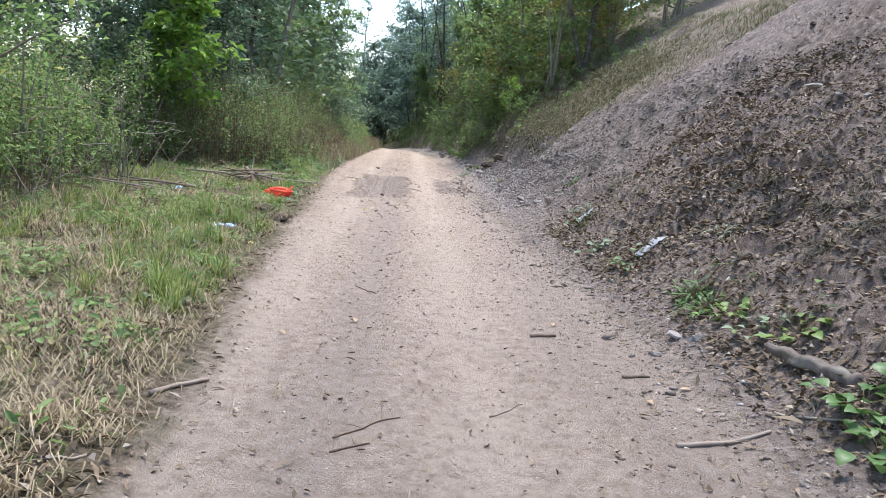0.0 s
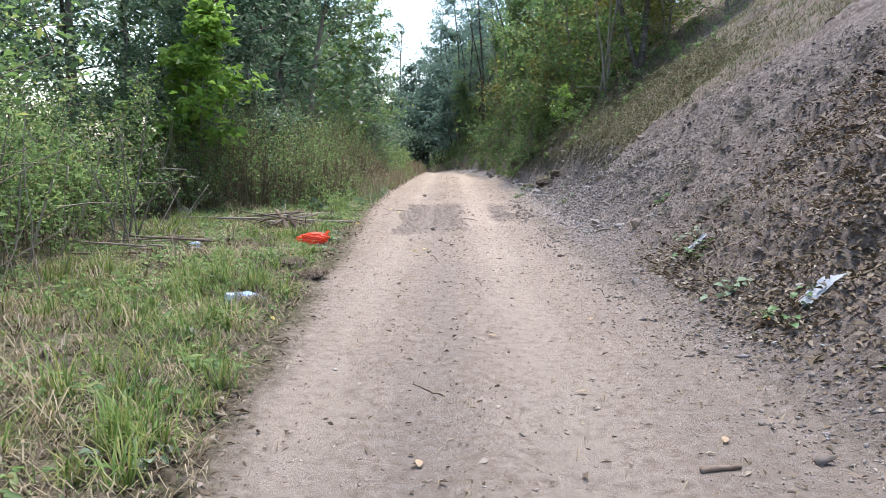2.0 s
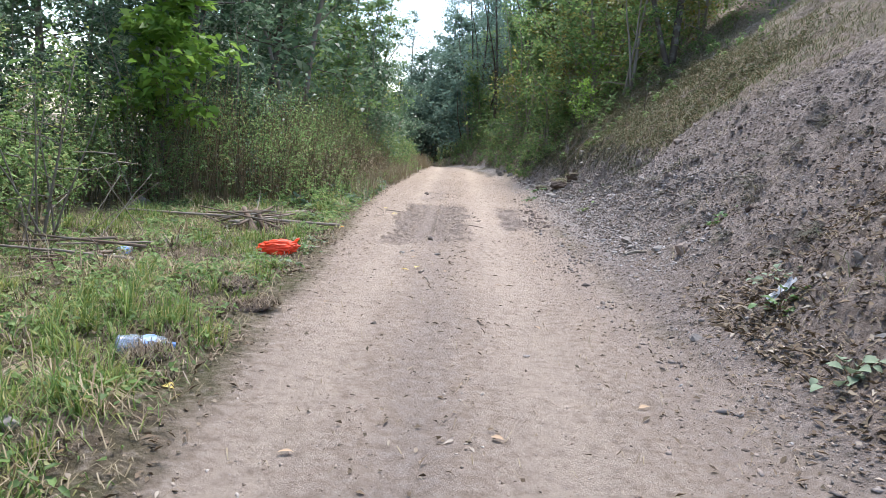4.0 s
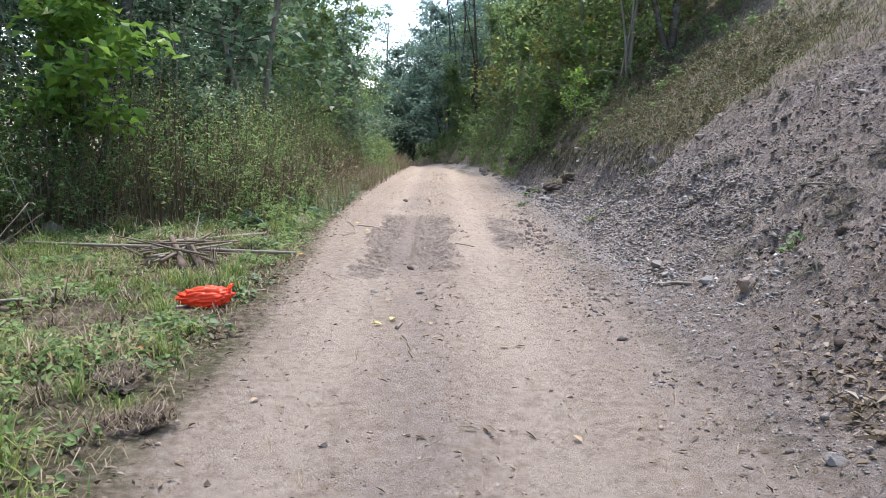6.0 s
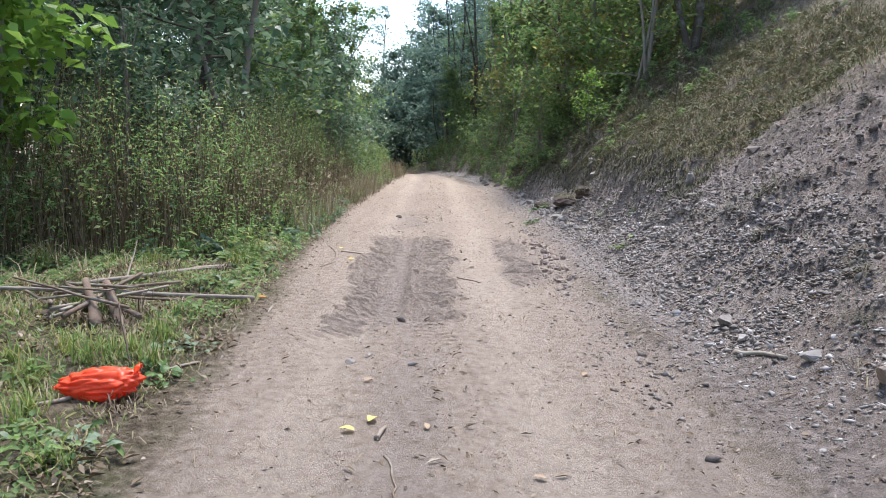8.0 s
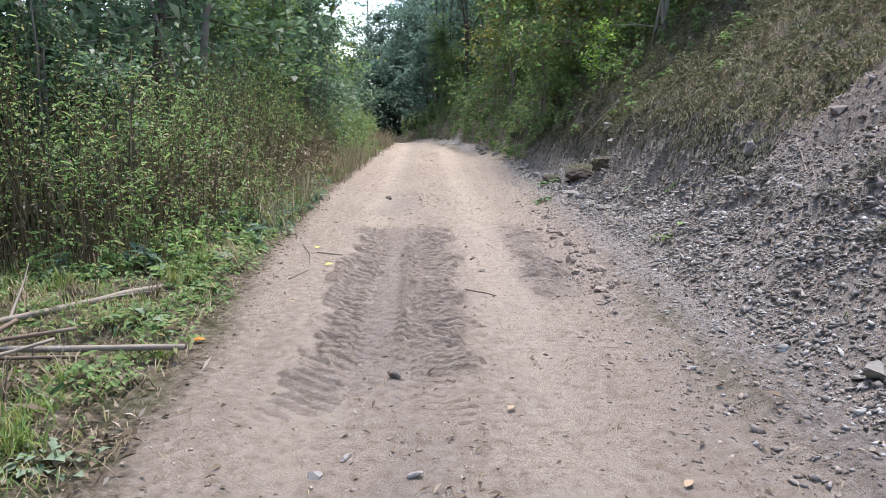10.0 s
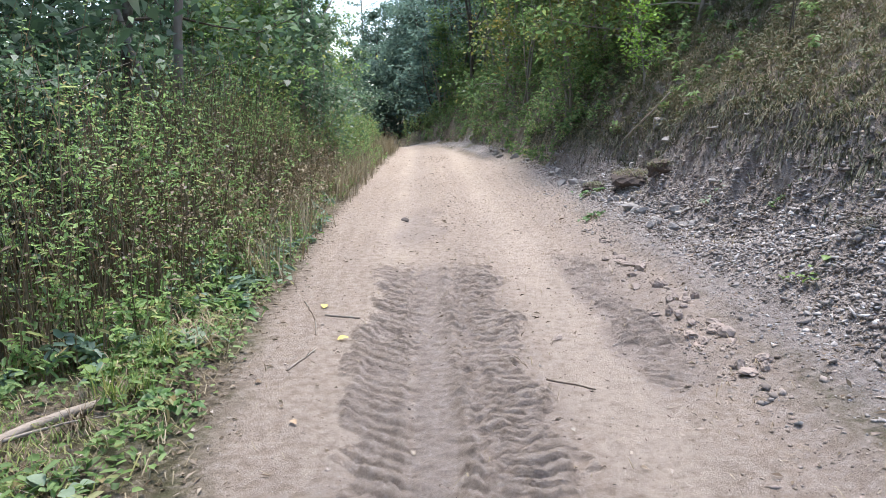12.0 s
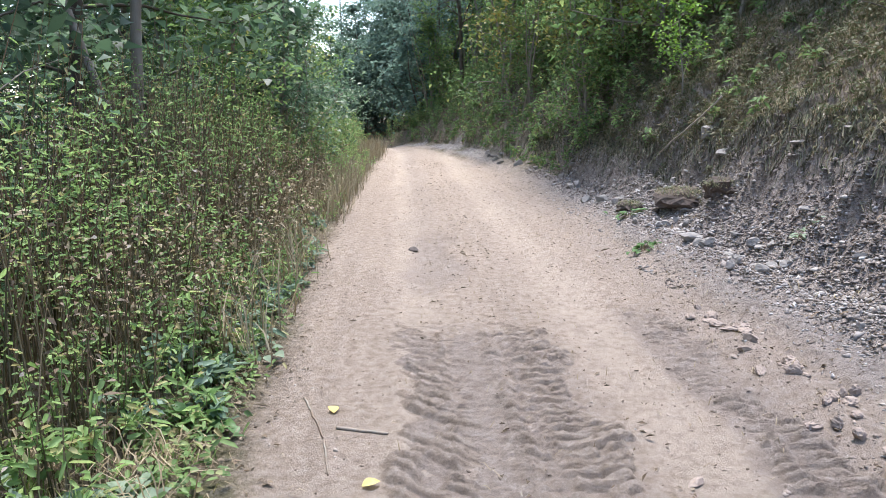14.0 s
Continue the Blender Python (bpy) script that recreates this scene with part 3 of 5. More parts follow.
x, y = scatter(84000, 2.2, 7.5, 13, 30, upland_odds, rng)
thing("bank_grass", "rough tawny and green grass covering the upper bank", "grass", kind="stuff",
      data=mesh_np("bank_grass", *blades(on_ground(x, y), 0.15, 0.009, rng, 1.3), "turf"))
x, y = scatter(30000, 2.2, 8, 4, 30, lambda x, y: smooth(0.1, 0.5, x - foot(y)) * (0.4 * smooth(0.0, 0.4, fbm(x, y, 1.2, 3, 65)) + 0.6 * upland_odds(x, y)), rng)
thing("bank_straw", "dead grass and root fibres hanging over the bank", "straw", kind="stuff",
      data=mesh_np("bank_straw", *blades(on_ground(x, y), 0.14, 0.006, rng, 1.5), "straw"))


# ---- thicket of tall weeds ----
def weed_chunk(x, y, hgt, per, leaf_len, g, full=False):
    """Upright weeds: thin stems and many small leaves up them."""
    n = len(x)
    base = on_ground(x, y)
    lean = g.normal(0, 0.17, (n, 2))
    k = 4
    t = np.linspace(0, 1, k)
    az = np.arange(3) * 2 * np.pi / 3
    spine = base[:, None] + np.stack([lean[:, :1] * hgt[:, None] * t ** 1.6, lean[:, 1:] * hgt[:, None] * t ** 1.6, hgt[:, None] * t * np.ones((n, 1))], -1)
    rad = (0.004 + 0.0022 * hgt)[:, None] * (1 - 0.75 * t)
    ring = spine[:, :, None] + rad[..., None, None] * np.stack([np.cos(az), np.sin(az), 0 * az], -1)
    sv = ring.reshape(-1, 3)
    i = (np.arange(n)[:, None, None] * 3 * k + np.arange(k - 1)[None, :, None] * 3)
    j = np.arange(3)[None, None]
    sf = np.stack([i + j, i + (j + 1) % 3, i + 3 + (j + 1) % 3, i + 3 + j], -1).reshape(-1, 4)
    u = g.uniform(0.01, 1, (n, per)) ** 0.42
    c = base[:, None] + np.stack([lean[:, :1] * hgt[:, None] * u ** 1.6, lean[:, 1:] * hgt[:, None] * u ** 1.6, hgt[:, None] * u], -1)
    spread = 0.035 + 0.12 * hgt[:, None] * (1.05 - u)
    a = g.uniform(0, 2 * np.pi, (n, per))
    r = spread * np.sqrt(g.uniform(0, 1, (n, per)))
    c = c + np.stack([np.cos(a) * r, np.sin(a) * r, 0.25 * r], -1)
    lv, lf = (round_leaves if full else leaves)(c.reshape(-1, 3), leaf_len * g.lognormal(0, 0.3, n * per), leaf_len * 0.55, g, 0.5, 0.15)
    return (sv, sf), (lv, lf)


def thicket(name, label, n, x0, x1, y0, y1, keep, tall, per, leaf_len, mat="leaf_weed", full=False):
    x, y = scatter(n, x0, x1, y0, y1, keep, rng)
    hgt = tall(x, y) * np.clip(rng.normal(0.88, 0.24, len(x)), 0.35, 1.45)
    st, lv = weed_chunk(x, y, hgt, per, leaf_len, rng, full)
    t = thing(name, label, "weeds", kind="stuff")
    part_np("stems", *st, "stem", t)
    part_np("foliage", *lv, mat, t)


def depth(x, y):
    return weed_line(y) - (x - bend(y))


thicket("tall_weeds", "dense thicket of tall leafy green weeds beside the track", 3500, -5.0, -1.5, 14, 25,
        lambda x, y: smooth(0, 0.12, depth(x, y)) * (0.45 + 0.55 * smooth(2.4, 0.8, depth(x, y))) * (0.4 + 0.6 * smooth(0.3, 0.9, depth(x, y))) * (0.35 + 0.65 * smooth(-0.35, 0.2, fbm(x, y, 1.6, 2, 87))) * (1 - 0.85 * smooth(19, 21.5, y) * smooth(1.0, 0.4, depth(x, y))),
        lambda x, y: np.interp(depth(x, y), [0, 0.25, 0.7, 1.5, 3], [0.35, 0.8, 1.4, 1.85, 2.1]), 21, 0.046, full=True)
thicket("brown_stalks", "dry brown stalks standing among the weeds", 3600, -4.2, -1.5, 14.5, 27,
        lambda x, y: smooth(0, 0.15, depth(x, y)) * (1 - smooth(1.2, 2.2, depth(x, y))) * smooth(-0.3, 0.3, fbm(x, y, 0.9, 2, 81)),
        lambda x, y: np.interp(depth(x, y), [0, 0.3, 0.9, 3], [0.5, 1.0, 1.5, 1.8]), 5, 0.04, "litter")
thicket("dead_stalks", "straw-coloured dead stalks and grass at the edge of the weeds", 2300, -4, -1.3, 17.3, 26,
        lambda x, y: smooth(-0.05, 0.1, depth(x, y)) * (1 - smooth(0.5, 1.1, depth(x, y))) * smooth(-0.4, 0.2, fbm(x, y, 0.8, 2, 84)),
        lambda x, y: np.interp(depth(x, y), [-0.1, 0.3, 1], [0.3, 0.75, 1.3]), 7, 0.05, "straw")
thicket("edge_herbs", "low leafy brambles and herbs fringing the track", 2600, -3.2, -1.2, 14.5, 34,
        lambda x, y: smooth(-0.22, 0.0, depth(x, y)) * (1 - smooth(0.25, 0.7, depth(x, y))) * (1 - 0.7 * smooth(19, 21.5, y)),
        lambda x, y: 0.14 + 0.35 * smooth(-0.2, 0.4, depth(x, y)), 16, 0.055, full=True)
thicket("edge_brambles", "dusty grey-green brambles with broad leaves creeping onto the track", 900, -3.2, -1.2, 14.3, 24,
        lambda x, y: smooth(-0.3, -0.05, depth(x, y)) * (1 - smooth(0.1, 0.4, depth(x, y))) * smooth(-0.35, 0.2, fbm(x, y, 1.2, 2, 171)),
        lambda x, y: 0.10 + 0.2 * smooth(-0.2, 0.4, depth(x, y)), 11, 0.085, "leaf_dusty", full=True)
thicket("far_weeds", "browning roadside weeds further along the track", 1500, -6, -1.3, 25, 46,
        lambda x, y: smooth(0.3, 0.8, depth(x, y)) * smooth(3.5, 2, depth(x, y)),
        lambda x, y: np.interp(depth(x, y), [0, 0.4, 1.2, 3], [0.35, 0.7, 1.2, 1.6]), 30, 0.085)
thicket("scrub", "tangled green scrub at the back of the clearing", 1700, -8, -2.9, 3, 15.5,
        lambda x, y: smooth(0, 0.3, depth(x, y)) * (1 - 0.5 * smooth(2, 4, depth(x, y))),
        lambda x, y: np.interp(depth(x, y), [0, 0.5, 1.5, 4], [0.5, 1.1, 1.7, 2.2]), 56, 0.065)
thicket("bank_scrub", "low leafy scrub on top of the cut bank", 3600, -4, 8, 17, 50,
        lambda x, y: smooth(0.15, 0.5, x - bend(y) - foot(y)) * (1 - smooth(4, 6, x - bend(y) - foot(y))) * np.where(y > 26, 1, upland_odds(x, y)) * smooth(18, 25, y),
        lambda x, y: 0.3 + 0.5 * smooth(22, 30, y) + 0 * x, 26, 0.08)

thicket("bank_weeds", "leafy weeds and seedlings overhanging the dark cut bank", 2600, -1.5, 4.2, 26.5, 46,
        lambda x, y: smooth(0.12, 0.4, x - bend(y) - foot(y)) * (1 - smooth(1.6, 2.4, x - bend(y) - foot(y))) * (0.4 + 0.6 * smooth(-0.3, 0.2, fbm(x, y, 1.1, 2, 86))),
        lambda x, y: 0.32 + 0.2 * smooth(0.3, 1.2, x - bend(y) - foot(y)), 22, 0.075, "leaf_mid")

# low broad-leaved herbs
x, y = scatter(60000, -4.4, -0.7, 2.5, 22, lambda x, y: smooth(0.1, 0.45, left_edge(y) - x) * smooth(0.0, 0.3, fbm(x, y, 1.8, 3, 83)) * (0.6 + 0.4 * smooth(8, 12, y)) + 0.9 * smooth(13, 15, y) * np.exp(-((left_edge(y) - x - 0.32) / 0.16) ** 2), rng)
thing("verge_herbs", "low broad-leaved green herbs and brambles along the verge", "herbs", kind="stuff",
      data=mesh_np("verge_herbs", *round_leaves(on_ground(x, y) + np.stack([0 * x, 0 * x, rng.uniform(0.01, 0.11, len(x))], -1), 0.05 * rng.lognormal(0, 0.3, len(x)), 0.036, rng, 0.65, 0.1), "leaf_weed"))

# tawny grass leaning out of the weeds
x, y = scatter(19000, -4, -1.0, 18, 38, lambda x, y: smooth(-0.25, 0.1, depth(x, y)) * smooth(1.4, 0.3, depth(x, y)) * smooth(-0.3, 0.3, fbm(x, y, 0.7, 2, 85)), rng)
x = x + 0.12
thing("tawny_grass", "tall tawny dying grass at the edge of the track", "grass", kind="stuff",
      data=mesh_np("tawny_grass", *blades(on_ground(x, y), 0.55, 0.012, rng, 0.5), "straw"))

# roots and turf hanging over the lip of the cut
y = rng.uniform(16.8, 31, 7000)
x = foot(y) + np.interp(y, [16, 22, 25, 32], [1.18, 1.15, 0.75, 0.7]) + rng.normal(0.03, 0.12, len(y)) - 0.1 * fbm(y * 0, y, 1.5, 2, 9)
v, f = blades(np.zeros((len(x), 3)), 0.24, 0.011, rng, 0.8)
v = v.reshape(-1, 6, 3) * [1, 1, -1] + on_ground(x, y, 0.06)[:, None]
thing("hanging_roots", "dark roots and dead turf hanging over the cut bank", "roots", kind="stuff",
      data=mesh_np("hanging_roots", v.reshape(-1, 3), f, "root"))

x, y = scatter(4200, -0.72, 1.75, 13.2, 19.4, lambda x, y: smooth(0.25, 0.7, masks(x, y)[2]), rng)
sz = np.clip(rng.lognormal(-4.2, 0.5, len(x)), 0.006, 0.045)
thing("mud_crumbs", "crumbs and lumps of churned mud on the track", "mud", kind="stuff",
      data=mesh_np("mud_crumbs", *stones(on_ground(x, y), sz, rng), "mudlump"))


def tyre_marks(name, label, x0, x1, y0, y1, kind):
    """A close-meshed sheet of churned mud with the prints of tyre lugs; its rim dips under the track."""
    xs, ys = np.arange(x0, x1, 0.0125), np.arange(y0, y1, 0.0092)
    X, Y = np.meshgrid(xs, ys)
    rag = 0.15 * fbm(X, Y, 2.6, 4, 101, 0.65)
    rim = np.minimum(np.minimum(X - x0, x1 - X), np.minimum(Y - y0, y1 - Y))
    inner = smooth(0.0, 0.06, rim) * smooth(0.09, 0.23, X - x0 + 1.8 * rag) * smooth(0.09, 0.23, x1 - X + 1.8 * rag) * smooth(0.2, 1.2, Y - y0 + 4 * rag) * smooth(0.2, 1.2, y1 - Y + 4 * rag)
    wx, wy = 0.022 * fbm(X, Y, 7, 3, 103), 0.016 * fbm(X, Y, 8, 3, 105)

    def bars(p, period):
        q = p / period
        return smooth(-0.45, -0.15, np.sin(2 * np.pi * q + 0.6 * np.sin(2 * np.pi * q)))

    crumb = 0.5 + 0.7 * fbm(X * 0.8, Y * 1.3, 24, 2, 107, 0.7)
    if kind == "left":
        fine = bars(Y + wy - 0.3 * np.abs(X - 0.24 + wx), 0.092)
        rough = bars(Y + 1.4 * wy + 0.7 * (X + 0.45), 0.125) * smooth(-0.6, -0.1, fbm(X, Y, 6, 2, 109))
        vee = bars(Y + 1.2 * wy - 0.8 * np.abs(X - 0.02 + wx), 0.14)
        q = X + 2 * wx
        wl, wr, wv = smooth(-0.24, -0.36, q), smooth(0.05, 0.16, q), np.exp(-((q - 0.02) / 0.09) ** 2)
        lug = np.clip(wl * rough + wr * fine + 0.8 * wv * vee + 0.25 * (1 - wl - wr) * rough * crumb, 0, 1.1)
        groove = np.exp(-((X + wx - 0.03) / 0.02) ** 2) + 0.8 * np.exp(-((X + wx + 0.30) / 0.025) ** 2)
    else:
        lug = bars(Y + wy + 0.35 * (X - 1.2 + wx), 0.088) * (1 - 0.6 * np.exp(-((X - 1.28) / 0.05) ** 2))
        groove = 0 * X
    wear = np.clip(0.85 + 0.9 * fbm(X, Y, 1.7, 2, 111), 0.3, 1)
    chip = np.maximum(0, fbm(X, Y * 1.6, 19, 2, 113))
    Z = height(X, Y) + 0.002 + (0.05 * lug * wear * (0.7 + 0.4 * crumb) * smooth(-0.75, -0.2, fbm(X, Y, 9, 2, 117)) + 0.012 * (crumb - 0.42) + 0.008 * chip - 0.018 * groove) * inner - 0.012 * (1 - inner) - 0.05 * (inner < 0.01)
    k = np.arange(X.size).reshape(X.shape)
    me = mesh_np(name, np.stack([X, Y, Z], -1).reshape(-1, 3), np.stack([k[:-1, :-1], k[:-1, 1:], k[1:, 1:], k[1:, :-1]], -1).reshape(-1, 4), "ground")
    # grooves go darker than lug tops: shade between lugs put into the mud mask
    mud_and_shade = np.maximum(masks(X, Y)[2], inner * (1.05 - 0.75 * lug * wear + 0.2 * fbm(X, Y, 4, 3, 115)))
    worn_in = np.clip(0.35 * np.exp(-((X + 0.12 + wx) / 0.14) ** 2) + 0.5 * fbm(X, Y, 0.9, 3, 91), 0, 1)
    for nm, val in (("road", 1 + 0 * X), ("scree", 0 * X), ("mud", mud_and_shade), ("worn", worn_in), ("mould", 0 * X), ("lime", 0 * X)):
        me.attributes.new(nm, "FLOAT", "POINT").data.foreach_set("value", val.astype(np.float32).ravel())
    return thing(name, label, "tyre marks", kind="structure", data=me)


tyre_marks("tyre_marks", "tractor tyre prints pressed into drying mud", -0.78, 0.58, 12.6, 19.5, "left")
tyre_marks("tyre_marks", "tyre prints pressed into mud beside the gravel", 0.98, 1.56, 14.8, 19.6, "right")

thicket("bank_herbs", "low brown-green herbs and seedlings matting the top of the bank", 4200, 2.8, 7, 16.5, 30,
        lambda x, y: smooth(-0.1, 0.25, x - bend(y) - foot(y) - np.maximum(scree_top(y), 0.7)) * (0.4 + 0.6 * smooth(-0.3, 0.3, fbm(x, y, 1.2, 2, 89))) * (1 - smooth(3, 4.5, x - foot(y))),
        lambda x, y: 0.16 + 0.14 * smooth(-0.3, 0.4, fbm(x, y, 0.8, 2, 90)), 16, 0.05, "turf")
x, y = scatter(2600, -1.4, 2.2, 1.6, 24, lambda x, y: masks(x, y)[0] * (0.35 + 0.65 * smooth(0.9, 1.7, x)), rng)
thing("road_straws", "bits of straw and thin twigs strewn on the track", "straw", kind="stuff",
      data=mesh_np("road_straws", *blades(on_ground(x, y, 0.006), 0.09, 0.005, rng, 1.55), "straw"))

y = rng.uniform(16.8, 30, 9000)
x = foot(y) + np.interp(y, [16, 22, 25, 30], [1.1, 1.08, 0.62, 0.55]) + rng.normal(-0.1, 0.26, len(y))
sz = np.clip(rng.lognormal(-3.3, 0.45, len(x)), 0.015, 0.07)
thing("cut_clods", "lumps of brown earth and root mat in the face of the cut", "clods", kind="stuff",
      data=mesh_np("cut_clods", *stones(on_ground(x, y) + np.stack([sz * 0.35, 0 * sz, -sz * 0.3], -1), sz, rng, 0.6), "earth"))

x, y = scatter(26000, 1.6, 3.6, 11, 24.5, lambda x, y: smooth(-0.25, 0.3, x - foot(y)) * (1 - smooth(0.5, 1.1, x - foot(y))) * (0.15 + 0.85 * smooth(-0.25, 0.25, fbm(x, y, 1.5, 3, 53))) * (0.5 + 0.5 * smooth(14, 18, y)), rng)
sz = np.clip(rng.lognormal(-3.45, 0.45, len(x)), 0.014, 0.085)
thing("limestone_rubble", "broken pale limestone chips spread below the cut bank", "rubble", kind="stuff",
      data=mesh_np("limestone_rubble", *stones(on_ground(x, y), sz, rng, 0.42), "lime_chip"))


# flat shards covering the face below the cut, and turf above it
x, y = scatter(64000, 2.0, 4.2, 12.5, 29, lambda x, y: smooth(-0.1, 0.25, x - bend(y) - foot(y)) * (1 - smooth(1.0, 1.5, x - bend(y) - foot(y))) * (0.45 + 0.55 * smooth(-0.3, 0.2, fbm(x, y, 1.8, 3, 175))), rng)
sz = np.clip(rng.lognormal(-3.45, 0.45, len(x)), 0.016, 0.085)
thing("face_shards", "flat shards of earth and limestone covering the cut face", "rubble", kind="stuff",
      data=mesh_np("face_shards", *stones(on_ground(x, y, 0.004), sz, rng, 0.4), "stone"))
x, y = scatter(60000, 2.6, 6.0, 16.5, 30, lambda x, y: smooth(1.0, 1.35, x - bend(y) - foot(y) + 0.3 * fbm(x, y, 1.3, 4, 9, 0.65) + 0.45 * smooth(22.5, 25.5, y)) * smooth(0, 0.5, x - foot(y) - scree_top(y) + 0.4), rng)
thing("lip_turf", "matted tawny and olive turf above the cut", "grass", kind="stuff",
      data=mesh_np("lip_turf", *blades(on_ground(x, y), 0.13, 0.010, rng, 1.25), "turf"))

# stones pushed up along the right wheel line
x, y = scatter(9000, 1.0, 2.4, 4, 21, lambda x, y: np.exp(-((x - right_edge(y) + 0.28 + 0.18 * fbm(y, y * 0, 0.5, 2, 151)) / 0.11) ** 2) * smooth(-0.2, 0.3, fbm(x, y, 1.1, 3, 153)), rng)
sz = np.clip(rng.lognormal(-3.75, 0.5, len(x)), 0.01, 0.07)
thing("track_stones", "broken grey stones and clods pushed up along the track's edge", "stones", kind="stuff",
      data=mesh_np("track_stones", *stones(on_ground(x, y) + np.stack([0 * sz, 0 * sz, sz * 0.1], -1), sz, rng, 0.5), "stone"))
x, y = scatter(9000, 0.9, 2.5, 3, 21, lambda x, y: smooth(-0.9, -0.2, x - right_edge(y)) * smooth(-0.1, 0.35, fbm(x, y, 1.4, 3, 155)), rng)
sz = np.clip(rng.lognormal(-4.0, 0.5, len(x)), 0.008, 0.06)
thing("track_crumbs", "brown crumbs of soil along the edge of the track", "clods", kind="stuff",
      data=mesh_np("track_crumbs", *stones(on_ground(x, y), sz, rng, 0.5), "mudlump"))

# coarse clods caught on the bare bank
x, y = scatter(7000, 2.3, 6.2, 3, 24, lambda x, y: slope_odds(x, y) * smooth(-0.1, 0.4, fbm(x + 0.45 * y, y * 0.3, 2.0, 3, 157)), rng)
sz = np.clip(rng.lognormal(-2.95, 0.45, len(x)), 0.03, 0.15)
for near in (True, False):
    k = (y + 1.5 * fbm(x, y, 0.6, 2, 97) < 11) == near
    thing("coarse_clods", "lumps of dark leaf mould and sod on the near bank" if near else "coarse lumps of brown earth and sod on the bare bank", "clods", kind="stuff",
          data=mesh_np("coarse_clods", *stones(on_ground(x[k], y[k]) - np.stack([0 * sz[k], 0 * sz[k], sz[k] * 0.15], -1), sz[k], rng, 0.5), "mould" if near else "earth"))
x, y = scatter(5200, 2.4, 5.5, 3, 23, lambda x, y: slope_odds(x, y) * smooth(0.1, 0.45, fbm(x + 0.45 * y, y * 0.4, 1.8, 3, 159)), rng)
thing("bank_tufts", "dead brown grass caught in the furrows of the bank", "grass", kind="stuff",
      data=mesh_np("bank_tufts", *blades(on_ground(x, y), 0.16, 0.008, rng, 1.1), "turf"))


cx, cy = scatter(420, 2.6, 5.2, 3.5, 17, lambda x, y: smooth(0.3, 0.8, x - foot(y)) * smooth(-0.2, 0.3, fbm(x + 0.45 * y, y * 0.5, 1.2, 2, 173)) * (1 - 0.7 * smooth(9, 14, y)), rng)
r, a = np.abs(rng.normal(0, 0.07, (len(cx), 60))), rng.uniform(0, 2 * np.pi, (len(cx), 60))
px, py = (cx[:, None] + 0.6 * r * np.cos(a)).ravel(), (cy[:, None] + 1.6 * r * np.sin(a)).ravel()
v, f = blades(np.zeros((len(px), 3)), 0.16, 0.007, rng, 1.35)
v = v.reshape(-1, 6, 3) * [1, 1, 0.5] + on_ground(px, py, 0.03)[:, None] - np.array([1.0, 0.0, 0.75]) * (np.arange(6) // 2 * 0.03)[None, :, None]
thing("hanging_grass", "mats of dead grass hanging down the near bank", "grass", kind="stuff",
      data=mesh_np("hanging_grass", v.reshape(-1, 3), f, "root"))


def tufts(name, label, n, blades_each, length, mat, y0, y1, seed, category="grass", lean=0.75):
    """Grass standing in clumps on the verge."""
    cx, cy = scatter(n, -4.2, -0.7, y0, y1, lambda x, y: smooth(0.15, 0.5, left_edge(y) - x) * smooth(-0.35, 0.25, fbm(x, y, 0.9, 2, seed)) * smooth(-0.6, 0.1, x - weed_line(y)), rng)
    k = len(cx)
    a, r = rng.uniform(0, 2 * np.pi, (k, blades_each)), np.abs(rng.normal(0, 0.06, (k, blades_each)))
    px, py = (cx[:, None] + r * np.cos(a)).ravel(), (cy[:, None] + r * np.sin(a)).ravel()
    L = np.repeat(length * rng.lognormal(0, 0.3, k), blades_each)
    thing(name, label, category, kind="stuff", data=mesh_np(name, *blades(on_ground(px, py), L, 0.008, rng, lean), mat))


tufts("grass_tufts", "clumps of longer green grass on the verge", 620, 46, 0.20, "grass", 4.6, 17, 161)
tufts("straw_tufts", "clumps of bent dry straw and dead stems on the verge", 430, 30, 0.24, "straw", 2.0, 17, 163, lean=1.05)
tufts("brown_tufts", "patches of withered brown plants on the verge", 420, 34, 0.15, "litter", 3.0, 16, 165, "withered plants", 1.1)
x, y = scatter(22000, -4.2, -0.6, 2, 16, lambda x, y: smooth(-0.05, 0.2, left_edge(y) - x) * smooth(0.05, 0.4, fbm(x, y, 1.1, 3, 167)), rng)
thing("verge_litter", "drifts of brown leaves and bark scraps on the verge", "leaf litter", kind="stuff",
      data=mesh_np("verge_litter", *leaves(on_ground(x, y, 0.03), 0.05 * rng.lognormal(0, 0.4, len(x)), 0.026, rng, 0.5, 0), "litter"))


# ---- trees ----
def wander(start, aim, length, steps, g, wobble=0.08, rise=0.0):
    """A crooked line from start towards aim."""
    aim = np.asarray(aim, float) / np.linalg.norm(aim)
    pts, d = [np.asarray(start, float)], aim.copy()
    for _ in range(steps):
        d = d + g.normal(0, wobble, 3) + [0, 0, rise]
        d /= np.linalg.norm(d)
        pts.append(pts[-1] + d * length / steps)
    return np.array(pts)


